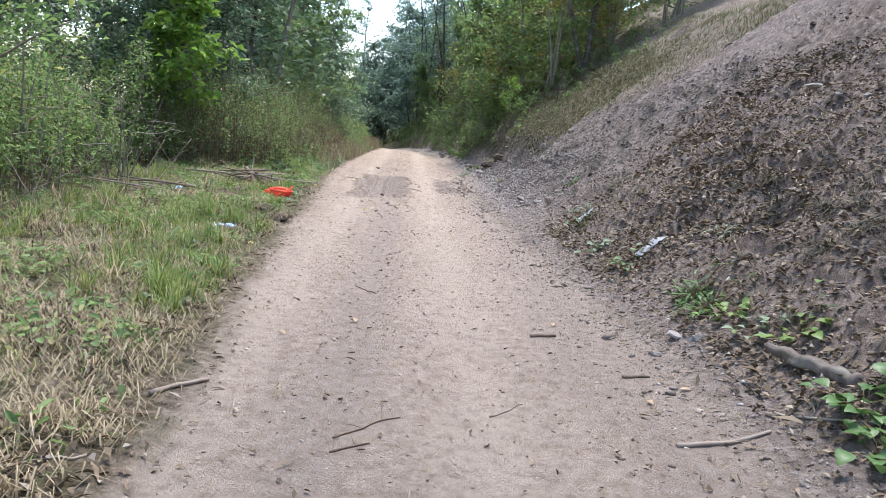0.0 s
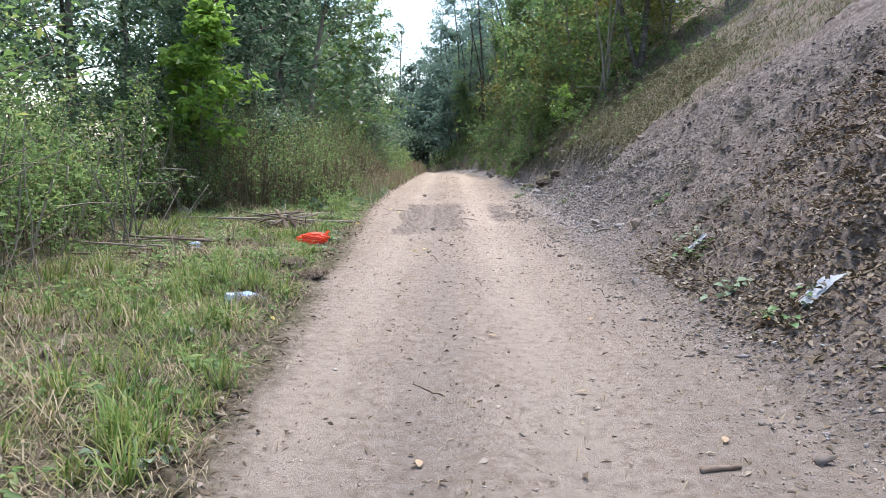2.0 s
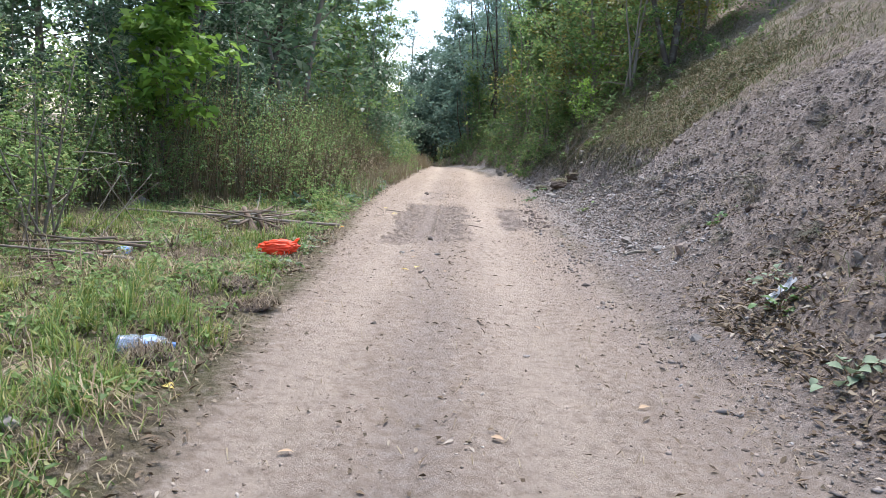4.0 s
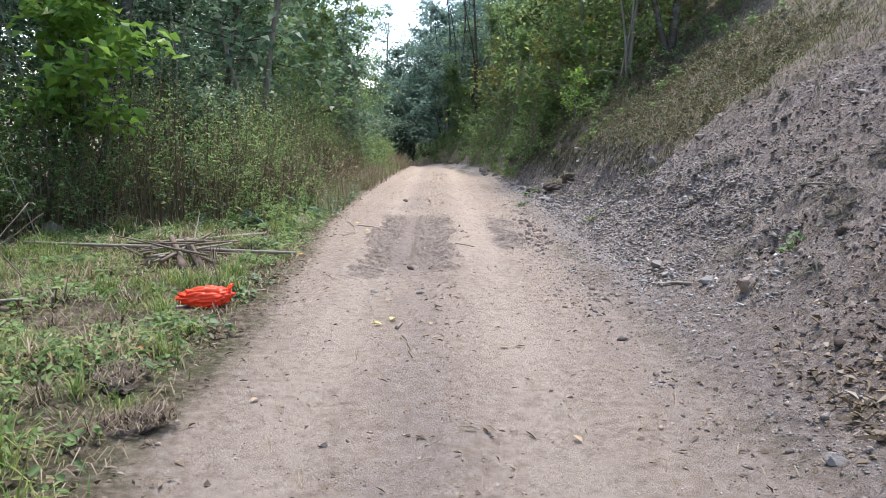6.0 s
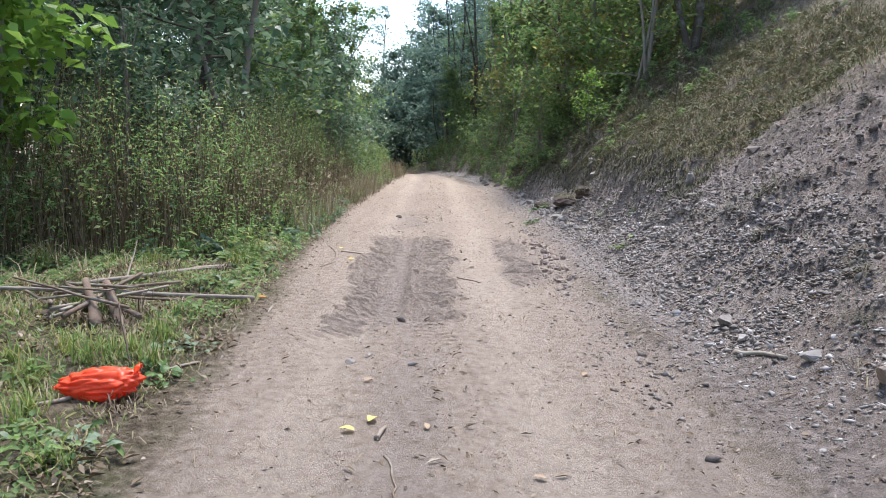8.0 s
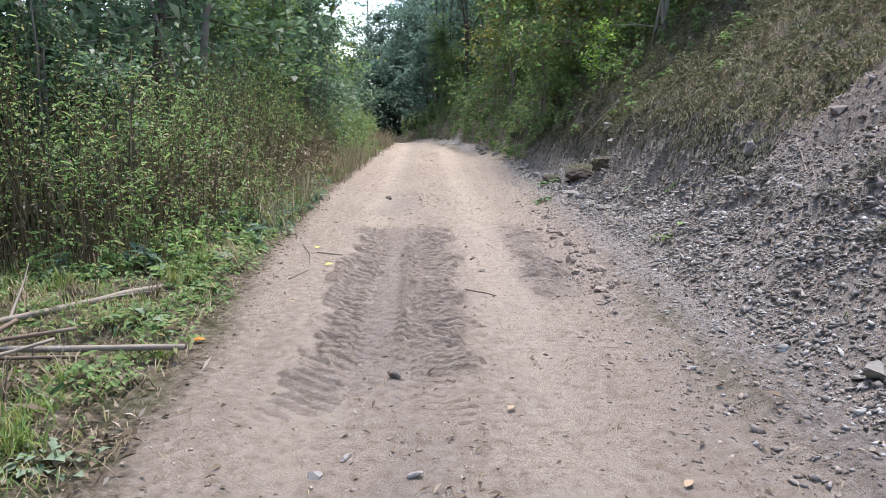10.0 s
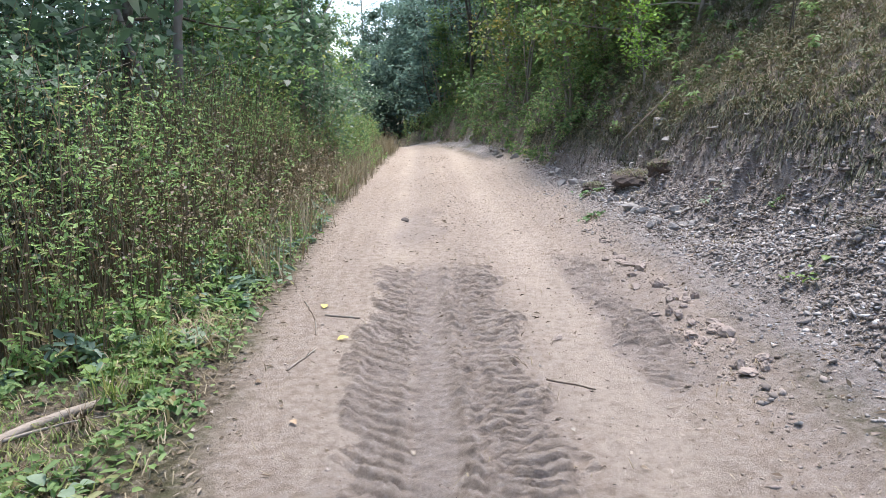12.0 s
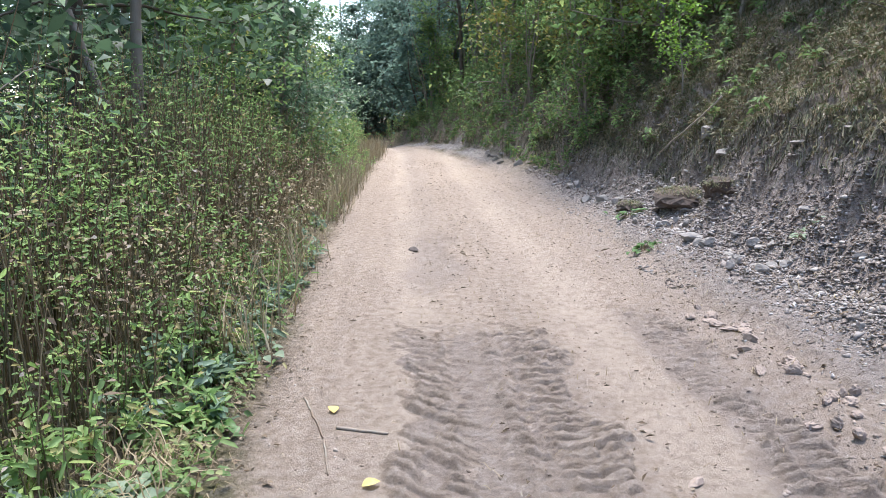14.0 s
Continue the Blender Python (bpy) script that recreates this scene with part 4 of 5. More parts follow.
def make_tree(name, label, seed, tall, girth, first, spread, n_limb, n_leaf, leaf_len, mat, bark, fork=0, at=None):
    """A tapered trunk with limbs and twigs and a loose crown of single leaves in clumps."""
    g = np.random.default_rng(seed)
    ob = thing(name, label, "tree" if tall > 3 else "shrub", at)
    trunk = wander((0, 0, -0.15), (g.normal(0, 0.06), g.normal(0, 0.06), 1), tall * 0.95, 10, g, 0.045, 0.01)
    rad = np.linspace(1, 0.12, 11) ** 0.9 * girth
    wood = [tube(trunk, rad, 7)]
    for _ in range(fork):
        wood.append(tube(wander(trunk[0] + [g.normal(0, 0.12), g.normal(0, 0.12), 0], (g.normal(0, 0.25), g.normal(0, 0.25), 1), tall * 0.8, 8, g, 0.06, 0.02),
                         np.linspace(1, 0.15, 9) * girth * 0.75, 6))
    cl = []
    for i in range(n_limb):
        f = first + (1 - first) * (i + g.uniform(0, 1)) / n_limb
        q = np.array([np.interp(f * 10, range(11), trunk[:, k]) for k in range(3)])
        a = g.uniform(0, 2 * np.pi)
        reach = spread * (1.05 - 0.75 * (f - first) / (1 - first)) * g.uniform(0.6, 1.2)
        limb = wander(q, (math.cos(a), math.sin(a), g.uniform(0.15, 0.7)), reach, 5, g, 0.16, 0.03)
        wood.append(tube(limb, np.linspace(0.38, 0.06, 6) * np.interp(f * 10, range(11), rad) + 0.004, 3))
        for k in (2, 3, 4, 5):
            cl.append((limb[k], reach * 0.24))
            tw = wander(limb[k], (*g.normal(0, 1, 2), g.uniform(-0.2, 0.6)), reach * 0.4, 2, g, 0.2)
            if k == 5:
                wood.append(tube(tw, np.linspace(0.010, 0.003, 3), 3))
            cl.append((tw[2], reach * 0.22))
    cl.append((trunk[-1], spread * 0.25))
    pick = g.integers(0, len(cl), n_leaf)
    mid, siz = np.array([c[0] for c in cl])[pick], np.array([max(c[1], 0.12) for c in cl])[pick]
    c = mid + g.normal(0, 1, (n_leaf, 3)) * siz[:, None] * [0.75, 0.75, 0.5]
    part_np("trunk", *join(wood), bark, ob, smooth_shade=True)
    part_np("crown", *leaves(c, leaf_len, leaf_len * 0.58, g, 0.5, 0.2), mat, ob)
    return ob


def at_ground(x, y, turn=0.0, size=1.0, sink=0.0):
    return pose(x, y, float(height(x, y)) - sink, 0, 0, turn) @ Matrix.Scale(size, 4)


def plant(proto, spots, group="", g=random):
    """The first spot takes the prototype, the others copies."""
    for i, (x, y, size) in enumerate(spots):
        m = at_ground(x, y, g.uniform(0, 360), size if i else 1.0, 0.05)
        if i == 0:
            proto.matrix_world = m
            tagged(proto, group=group)
        else:
            c = copy_thing(proto, m)
    return proto


rnd = random.Random(11)


def strew(n, x0, x1, y0, y1, gap, ok, s0=0.8, s1=1.2, taken=[(-3.7, 22.8), (-3.3, 21.4), (-3.0, 20.2), (-2.7, 19.0)]):
    """Spots at least gap metres from each other and from earlier ones."""
    out = []
    for _ in range(n * 30):
        if len(out) == n:
            break
        x, y = rnd.uniform(x0, x1), rnd.uniform(y0, y1)
        if ok(x, y) and all((x - a) ** 2 + (y - b) ** 2 > gap * gap for a, b in taken):
            taken.append((x, y))
            out.append((x, y, rnd.uniform(s0, s1)))
    return out


def left_wood(x, y):
    return x - float(bend(np.array(y))) < float(weed_line(y)) - 1.3


def right_wood(x, y):
    s = x - float(bend(np.array(y))) - float(foot(y))
    return s > (3.0 if y < 24 else 1.8 if y < 27 else 0.8) and s > float(scree_top(y)) + (0.8 if y < 26 else 0.2)


LD = "tall dark-green broadleaf tree at the wood's edge"
tall_a = make_tree("tree", LD, 21, 10, 0.10, 0.12, 2.4, 18, 2600, 0.21, "leaf_dark", "bark_dark")
tall_b = make_tree("tree", LD, 22, 12, 0.12, 0.20, 2.6, 16, 2000, 0.24, "leaf_dark", "bark_grey")
tall_c = make_tree("tree", "slender green roadside tree with a low leafy crown", 23, 8, 0.07, 0.10, 1.8, 20, 2700, 0.16, "leaf_mid", "bark_grey", 1)
edge_b = make_tree("tree", "bushy dark-green tree leafy to the ground behind the weeds", 28, 5, 0.045, 0.05, 1.6, 20, 3000, 0.12, "leaf_dark", "bark_grey", 2)
horn = make_tree("hornbeam", "bushy green young tree on the bank", 24, 5, 0.05, 0.05, 1.6, 20, 2700, 0.125, "leaf_mid", "bark_grey", 2)
horn_y = make_tree("hornbeam", "young tree with yellowing autumn leaves on the bank", 25, 4.6, 0.045, 0.08, 1.4, 20, 2600, 0.12, "leaf_yellow", "bark_grey", 1)
# far_t and far_b: distance haze sits in their bluish leaf colour
far_t = make_tree("tree", "distant tree closing the view, its leaves tinted bluish-green for haze", 26, 9, 0.12, 0.05, 3.5, 22, 3400, 0.24, "leaf_far", "bark_dark")
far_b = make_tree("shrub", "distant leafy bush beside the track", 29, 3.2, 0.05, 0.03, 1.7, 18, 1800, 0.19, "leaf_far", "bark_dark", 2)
shrub = make_tree("shrub", "leafy green shrub under the trees", 27, 2.4, 0.025, 0.05, 0.9, 18, 2000, 0.08, "leaf_dark", "bark_dark", 3)


def clear_gap(x, y):
    return abs(x - float(bend(np.array(y)))) > 1.7


WOOD = "wood beside the track"
plant(tall_a, strew(18, -10, -4.4, 1, 46, 1.4, left_wood, 0.8, 1.25), WOOD)
plant(tall_b, strew(6, -13, -6, -4, 50, 1.8, left_wood, 0.8, 1.3), WOOD)
plant(copy_thing(tall_b, Matrix()), strew(16, -15, -7, 3, 46, 1.6, left_wood, 0.8, 1.2), WOOD)
plant(tall_c, strew(12, -7, -3.4, 20, 46, 1.2, left_wood, 0.7, 1.15), WOOD)
plant(edge_b, strew(17, -7, -2.8, 16, 46, 1.1, lambda x, y: x - float(bend(np.array(y))) < float(weed_line(y)) - (1.9 if y < 24 else 1.0), 0.6, 1.1), WOOD)
plant(copy_thing(edge_b, Matrix()), strew(9, -9, -5, 5, 16, 1.2, left_wood, 0.6, 1.0), WOOD)
plant(shrub, strew(16, -8, -3, 9, 40, 0.8, left_wood, 0.8, 1.5), WOOD)
BANK = "young wood on the bank"
plant(horn, strew(30, -2, 9, 22, 50, 0.9, right_wood, 0.7, 1.4), BANK)
plant(horn_y, strew(20, 2.6, 9, 22, 44, 0.9, right_wood, 0.7, 1.3), BANK)
plant(copy_thing(tall_c, Matrix()), strew(16, 5.5, 18, 25, 52, 1.5, right_wood, 0.8, 1.3), BANK)
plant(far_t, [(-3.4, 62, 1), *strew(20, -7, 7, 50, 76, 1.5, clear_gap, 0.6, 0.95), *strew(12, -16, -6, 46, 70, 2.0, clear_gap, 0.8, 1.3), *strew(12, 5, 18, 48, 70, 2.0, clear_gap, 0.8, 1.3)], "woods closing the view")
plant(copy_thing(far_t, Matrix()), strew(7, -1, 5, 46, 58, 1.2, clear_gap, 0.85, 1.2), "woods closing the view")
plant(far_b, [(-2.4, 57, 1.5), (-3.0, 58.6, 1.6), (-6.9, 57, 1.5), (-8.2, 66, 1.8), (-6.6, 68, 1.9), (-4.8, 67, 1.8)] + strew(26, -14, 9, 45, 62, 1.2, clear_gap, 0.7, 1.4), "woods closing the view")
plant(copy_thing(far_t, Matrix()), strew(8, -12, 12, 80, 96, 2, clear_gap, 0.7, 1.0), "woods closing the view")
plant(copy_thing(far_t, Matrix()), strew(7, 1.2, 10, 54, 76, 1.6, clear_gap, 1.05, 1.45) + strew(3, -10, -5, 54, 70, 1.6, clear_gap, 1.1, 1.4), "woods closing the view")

# ---- single trees and saplings ----
for i, (x, y) in enumerate(((-2.0, 63), (0.2, 66), (-3.8, 71), (1.8, 60))):
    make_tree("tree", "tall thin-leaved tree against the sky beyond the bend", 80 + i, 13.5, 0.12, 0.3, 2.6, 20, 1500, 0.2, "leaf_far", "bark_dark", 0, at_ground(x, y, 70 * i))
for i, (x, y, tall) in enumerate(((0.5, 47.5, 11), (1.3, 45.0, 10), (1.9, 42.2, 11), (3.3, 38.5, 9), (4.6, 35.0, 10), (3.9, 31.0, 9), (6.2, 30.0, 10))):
    # past y 40 the leaves take the haze-tinted colour
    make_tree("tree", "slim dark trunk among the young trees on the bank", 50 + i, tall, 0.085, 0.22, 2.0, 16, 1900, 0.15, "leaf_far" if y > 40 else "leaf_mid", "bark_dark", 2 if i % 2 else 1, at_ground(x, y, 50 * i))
make_tree("tree", "slim pale grey trunk rising out of the weeds", 31, 10, 0.085, 0.42, 1.8, 16, 2600, 0.15, "leaf_dark", "bark_grey", 0, at_ground(-3.73, 22.8, 40))
make_tree("tree", "thin leaning trunk beside a straight one", 32, 9, 0.07, 0.45, 1.6, 14, 2200, 0.15, "leaf_dark", "bark_grey", 0,
          at_ground(-3.85, 22.9) @ pose(0, 0, 0, -3, -13, 0))
make_tree("tree", "dark forked trunk standing on the grassy bank", 33, 9, 0.11, 0.3, 2.3, 18, 2800, 0.14, "leaf_mid", "bark_dark", 1, at_ground(5.77, 24.5, 70))
make_tree("walnut_sapling", "young tree with large bright green leaves above the weeds", 34, 3.9, 0.035, 0.30, 1.2, 18, 1300, 0.21, "leaf_bright", "bark_grey", 1, at_ground(-4.5, 15.6, 10))
make_tree("sapling", "yellow-green sapling at the edge of the cut bank", 35, 1.7, 0.014, 0.25, 0.5, 12, 420, 0.07, "leaf_bright", "bark_grey", 0, at_ground(3.5, 24.1, 0))
make_tree("sapling", "bright green sapling on the bank", 36, 2.4, 0.018, 0.2, 0.7, 14, 700, 0.08, "leaf_bright", "bark_grey", 0, at_ground(4.16, 26.8, 50))
make_tree("sapling", "dry thin stem with few brown leaves on the bank", 37, 1.3, 0.012, 0.3, 0.35, 8, 60, 0.05, "litter", "bark_dark", 1, at_ground(4.3, 20.9, 0))
make_tree("shrub", "half-bare shrub with pale dry stems in the clearing", 38, 2.3, 0.018, 0.1, 0.9, 14, 800, 0.05, "leaf_mid", "bark_grey", 6, at_ground(-3.7, 10.9, 0))
make_tree("shrub", "half-bare shrub with crossing pale stems", 39, 2.6, 0.02, 0.1, 1.0, 14, 900, 0.055, "leaf_mid", "bark_grey", 5, at_ground(-4.1, 9.0, 0))
make_tree("tree", "crooked dark tree with dead lower branches", 40, 7.5, 0.10, 0.12, 2.2, 18, 2800, 0.11, "leaf_mid", "bark_dark", 1, at_ground(-5.4, 10.6, 0) @ pose(0, 0, 0, 4, -9, 0))
make_tree("tree", "crooked grey tree leaning over the scrub", 41, 6.5, 0.08, 0.15, 2.0, 18, 2600, 0.11, "leaf_mid", "bark_grey", 1, at_ground(-5.0, 8.2, 0) @ pose(0, 0, 0, 0, -12, 0))


# ---- materials of the small things ----
def plain_mat(name, a, b, scale=25, rough=0.8, through=0.0, bump=0.4):
    m = Mat(name, rough)
    n = m.noise(scale, m.obj(), 5)
    c = m.mix(n, a, b)
    m.color(c).bump(n, bump, 0.01)
    if through:
        tr = m.n.new("ShaderNodeBsdfTranslucent")
        m.l.new(c, tr.inputs["Color"])
        mx = m.n.new("ShaderNodeMixShader")
        mx.inputs[0].default_value = through
        m.l.new(m.b.outputs[0], mx.inputs[1])
        m.l.new(tr.outputs[0], mx.inputs[2])
        m.l.new(mx.outputs[0], m.n["Material Output"].inputs[0])
    return m.m


def clear_mat(name, tint, rough):
    m = Mat(name, rough)
    m.b.inputs["Transmission Weight"].default_value = 0.75
    m.b.inputs["Specular IOR Level"].default_value = 0.6
    m.b.inputs["IOR"].default_value = 1.3
    n = m.noise(30, m.obj(), 3)
    return m.color(m.mix(n, tint, tuple(min(1, c * 1.25) for c in tint))).bump(n, 0.6, 0.01).m


M["orange"] = plain_mat("orange_plastic_film", (0.85, 0.075, 0.025), (0.95, 0.16, 0.07), 18, 0.3, 0.35)
M["clear_blue"] = clear_mat("bluish_clear_plastic", (0.60, 0.69, 0.82), 0.15)
M["clear_grey"] = clear_mat("dull_clear_plastic", (0.75, 0.78, 0.80), 0.3)
M["blue_label"] = plain_mat("blue_printed_label", (0.10, 0.22, 0.50), (0.40, 0.52, 0.74), 40, 0.4)
M["cap"] = plain_mat("blue_cap", (0.08, 0.2, 0.5), (0.1, 0.25, 0.55), 10, 0.4)
M["film"] = plain_mat("milky_plastic_film", (0.75, 0.77, 0.8), (0.5, 0.53, 0.58), 12, 0.25, 0.5)
M["wood_pale"] = bark_mat("weathered_stick", (0.17, 0.13, 0.095), (0.38, 0.32, 0.26))
M["wood_brown"] = bark_mat("brown_stick", (0.10, 0.07, 0.05), (0.26, 0.19, 0.14))
M["rock_pale"] = plain_mat("pale_limestone", (0.34, 0.315, 0.285), (0.19, 0.165, 0.145), 14, 0.9, 0, 0.8)
M["rock_grey"] = plain_mat("grey_rock", (0.30, 0.272, 0.245), (0.17, 0.145, 0.125), 16, 0.9, 0, 0.8)
M["rock_dark"] = plain_mat("dark_rock", (0.13, 0.105, 0.09), (0.22, 0.18, 0.155), 16, 0.9, 0, 0.8)
M["clod"] = plain_mat("earth_clod", (0.36, 0.29, 0.24), (0.22, 0.17, 0.138), 30, 0.95, 0, 0.9)
M["log"] = bark_mat("rotting_log", (0.05, 0.04, 0.033), (0.20, 0.17, 0.14))
M["sod"] = plain_mat("rooty_sod", (0.04, 0.031, 0.026), (0.15, 0.115, 0.095), 30, 0.95, 0, 1.0)
M["yellow"] = plain_mat("yellow_leaf", (0.75, 0.52, 0.08), (0.70, 0.60, 0.25), 30, 0.6, 0.25)
M["amber"] = plain_mat("orange_leaf", (0.70, 0.30, 0.04), (0.55, 0.20, 0.04), 30, 0.6, 0.25)
M["fawn"] = plain_mat("fawn_leaf", (0.48, 0.35, 0.22), (0.32, 0.22, 0.14), 30, 0.7, 0.15)
M["herb"] = plain_mat("herb_leaf", (0.05, 0.115, 0.03), (0.11, 0.19, 0.055), 20, 0.4, 0.25)
M["herb_lime"] = plain_mat("lime_leaf", (0.11, 0.19, 0.04), (0.20, 0.28, 0.075), 20, 0.45, 0.3)
M["herb_dust"] = plain_mat("dusty_leaf", (0.13, 0.19, 0.11), (0.25, 0.30, 0.20), 25, 0.6, 0.25)


# ---- sticks, poles and logs ----
def stick(name, label, a, b, r, mat, seed, group="", sag=0.0, crook=0.03, lift=None, spurs=0, category="stick"):
    """A crooked stick lying from a to b; ends given as x, y on the ground or x, y, z."""
    g = np.random.default_rng(seed)
    ends = []
    for p in (a, b):
        ends.append(np.array(p if len(p) == 3 else (p[0], p[1], float(height(p[0], p[1])) + r * 0.8)))
    L = np.linalg.norm(ends[1] - ends[0])
    t = np.linspace(0, 1, 9)[:, None]
    pts = ends[0] * (1 - t) + ends[1] * t
    wob = np.cumsum(g.normal(0, crook * L / 4, (9, 3)), 0) * [1, 1, 0.2]
    wob -= wob[:1] * (1 - t) + wob[-1:] * t
    pts = pts + wob
    if len(a) == 2 and len(b) == 2:
        pts[:, 2] = height(pts[:, 0], pts[:, 1]) + r * 0.75
    if sag:
        pts[:, 2] -= sag * 4 * (t * (1 - t))[:, 0]
    rad = r * np.linspace(1.0, 0.65, 9) * (1 + g.normal(0, 0.07, 9))
    pts = np.concatenate([pts[:1], pts, pts[-1:]]) + 0.0
    pts[0] += (pts[1] - pts[2]) * 0.02
    pts[-1] += (pts[-2] - pts[-3]) * 0.02
    rad = np.concatenate([[0.001], rad, [0.001]])
    ob = thing(name, label, category, Matrix.Translation(ends[0]), group)
    base = ends[0]
    part_np("shaft", *[(v - base, f) for v, f in [tube(pts, rad, 7)]][0], mat, ob, smooth_shade=True)
    for i in range(spurs):
        q = pts[g.integers(3, 8)]
        sp = wander(q, (*g.normal(0, 1, 2), 0.7), L * g.uniform(0.12, 0.3), 3, g, 0.2)
        v, f = tube(sp, np.linspace(r * 0.4, r * 0.1, 4), 5)
        part_np("twig", v - base, f, mat, ob, smooth_shade=True)
    return ob


ST = "short dry stick lying on the dirt track"
stick("stick", ST, (1.29, 5.0), (1.47, 5.03), 0.014, "wood_brown", 1)
stick("stick", ST, (1.72, 4.26), (1.90, 4.32), 0.011, "wood_brown", 2)
stick("stick", "pale bent stick with a forked end on the track", (1.70, 3.31), (2.22, 3.48), 0.013, "wood_pale", 3, spurs=1, crook=0.06)
stick("stick", "grey stick at the edge of the verge", (-0.72, 3.42), (-0.53, 3.70), 0.014, "wood_pale", 4)
stick("twig", "thin brown twig on the track", (0.14, 3.15), (0.42, 3.40), 0.006, "wood_brown", 5, spurs=2, crook=0.08)
stick("twig", "thin brown twig on the track", (0.14, 3.02), (0.30, 3.10), 0.006, "wood_brown", 6, spurs=1)
stick("twig", "long thin twig at the foot of the bank", (2.34, 3.69), (2.62, 3.22), 0.009, "wood_pale", 7)
stick("twig", "thin curled twig on the track", (-0.72, 2.75), (-0.9, 2.55), 0.006, "wood_pale", 8, crook=0.2)
stick("twig", "fine curved twig on the dusty track", (0.20, 5.9), (0.02, 6.1), 0.005, "wood_brown", 9, crook=0.15)
stick("twig", "fine curved twig on the dusty track", (0.86, 3.55), (1.05, 3.75), 0.005, "wood_pale", 10, crook=0.2)
stick("stick", "straight pale stick beside the wheel prints", (-0.97, 17.12), (-0.70, 17.03), 0.010, "wood_pale", 11)
stick("twig", "thin twig on the dirt track", (-1.19, 17.55), (-1.03, 17.0), 0.007, "wood_brown", 12)
stick("twig", "thin twig on the dirt track", (-1.02, 16.95), (-0.97, 16.62), 0.006, "wood_brown", 13)
stick("twig", "short forked twig near the verge", (-1.05, 15.95), (-0.93, 16.3), 0.008, "wood_pale", 14, spurs=1)
stick("twig", "dark twig lying across the wheel line", (0.47, 15.65), (0.72, 15.52), 0.007, "wood_brown", 15, crook=0.08)
stick("twig", "thin twig among dry leaves on the track", (0.0, 11.05), (0.09, 10.55), 0.007, "wood_brown", 16, crook=0.1)
stick("stick", "stub of pale wood on the track", (-0.05, 11.23), (-0.02, 11.38), 0.016, "wood_pale", 17)
stick("stick", "grey stick among stones at the foot of the bank", (2.28, 12.62), (2.43, 12.2), 0.018, "wood_pale", 18)
stick("stick", "mossy stick in the verge grass", (-1.84, 11.18), (-1.25, 12.25), 0.014, "wood_pale", 19, crook=0.05)
stick("stick", "thin dark stem standing over an orange bag", (-1.55, 11.95), (-1.68, 12.1, 0.42), 0.007, "wood_brown", 20)
stick("pole", "pale bare pole hanging down the cut bank", (3.46, 22.7, 1.62), (2.98, 23.5, 0.88), 0.014, "wood_pale", 21)
stick("twig", "dry twig lying on the bare bank", (3.30, 12.2), (3.45, 11.6), 0.008, "wood_pale", 22, spurs=2)
stick("twig", "dry twig lying on the bare bank", (3.55, 16.6), (3.4, 15.9), 0.009, "wood_pale", 23)

PILE = "heap of cut branches"
stick("pole", "long pale pole lying from the heap towards the track", (-1.29, 13.85, 0.09), (-4.0, 13.45, 0.16), 0.022, "wood_pale", 24, PILE, crook=0.03)
stick("pole", "long pale pole lying across the verge", (-1.86, 15.45, 0.06), (-2.75, 13.85, 0.14), 0.03, "wood_pale", 25, PILE, crook=0.04, spurs=2)
g = np.random.default_rng(5)
for i in range(15):
    a, c = g.uniform(0, 6.28), np.array([-2.42 + g.normal(0, 0.17), 13.32 + g.normal(0, 0.15)])
    d, r = g.uniform(0.25, 0.62), g.uniform(0.010, 0.022)
    p, q = c + d * np.array([math.cos(a), math.sin(a)]), c - d * 0.9 * np.array([math.cos(a), math.sin(a)])
    zz = 0.04 + 0.017 * i
    stick("branch", "cut branch in a heap beside the track", (*p, max(zz * 0.5, 0.04) + g.uniform(0, 0.08)), (*q, zz + g.uniform(0, 0.1)), r, "wood_brown" if i % 3 else "wood_pale", 60 + i, PILE, spurs=i % 2)
for i, (p, q, r) in enumerate((((-2.16, 12.86, 0.05), (-2.42, 13.26, 0.30), 0.045), ((-2.02, 12.94, 0.05), (-2.28, 13.3, 0.28), 0.045), ((-2.7, 13.14, 0.04), (-2.35, 13.19, 0.10), 0.04))):
    stick("log", "short dark weathered log in the heap", p, q, r, "wood_brown", 90 + i, PILE, crook=0.02, category="log")
PILE2 = "brushwood at the back of the clearing"
for i in range(11):
    a = g.normal(0.5, 0.4)
    c = np.array([-3.15 + g.normal(0, 0.22), 10.35 + g.normal(0, 0.3)])
    d = g.uniform(0.3, 0.7)
    p, q = c + d * np.array([math.cos(a), math.sin(a)]), c - d * np.array([math.cos(a), math.sin(a)])
    stick("branch", "grey dead branch in a low brush heap", (*p, 0.05 + 0.02 * i * g.uniform(0, 1)), (*q, 0.06 + 0.018 * i), g.uniform(0.008, 0.02), "wood_brown" if i % 2 else "wood_pale", 110 + i, PILE2, spurs=1)
g2 = np.random.default_rng(8)
for i in range(24):
    x0, y0 = g2.uniform(-4.6, -3.0), g2.uniform(6.5, 14)
    stick("stem", "pale dry stem leaning in the scrub", (x0, y0), (x0 + g2.normal(0.1, 0.35), y0 + g2.normal(0, 0.3), g2.uniform(0.6, 1.3)), 0.006, "wood_pale", 130 + i, spurs=2)


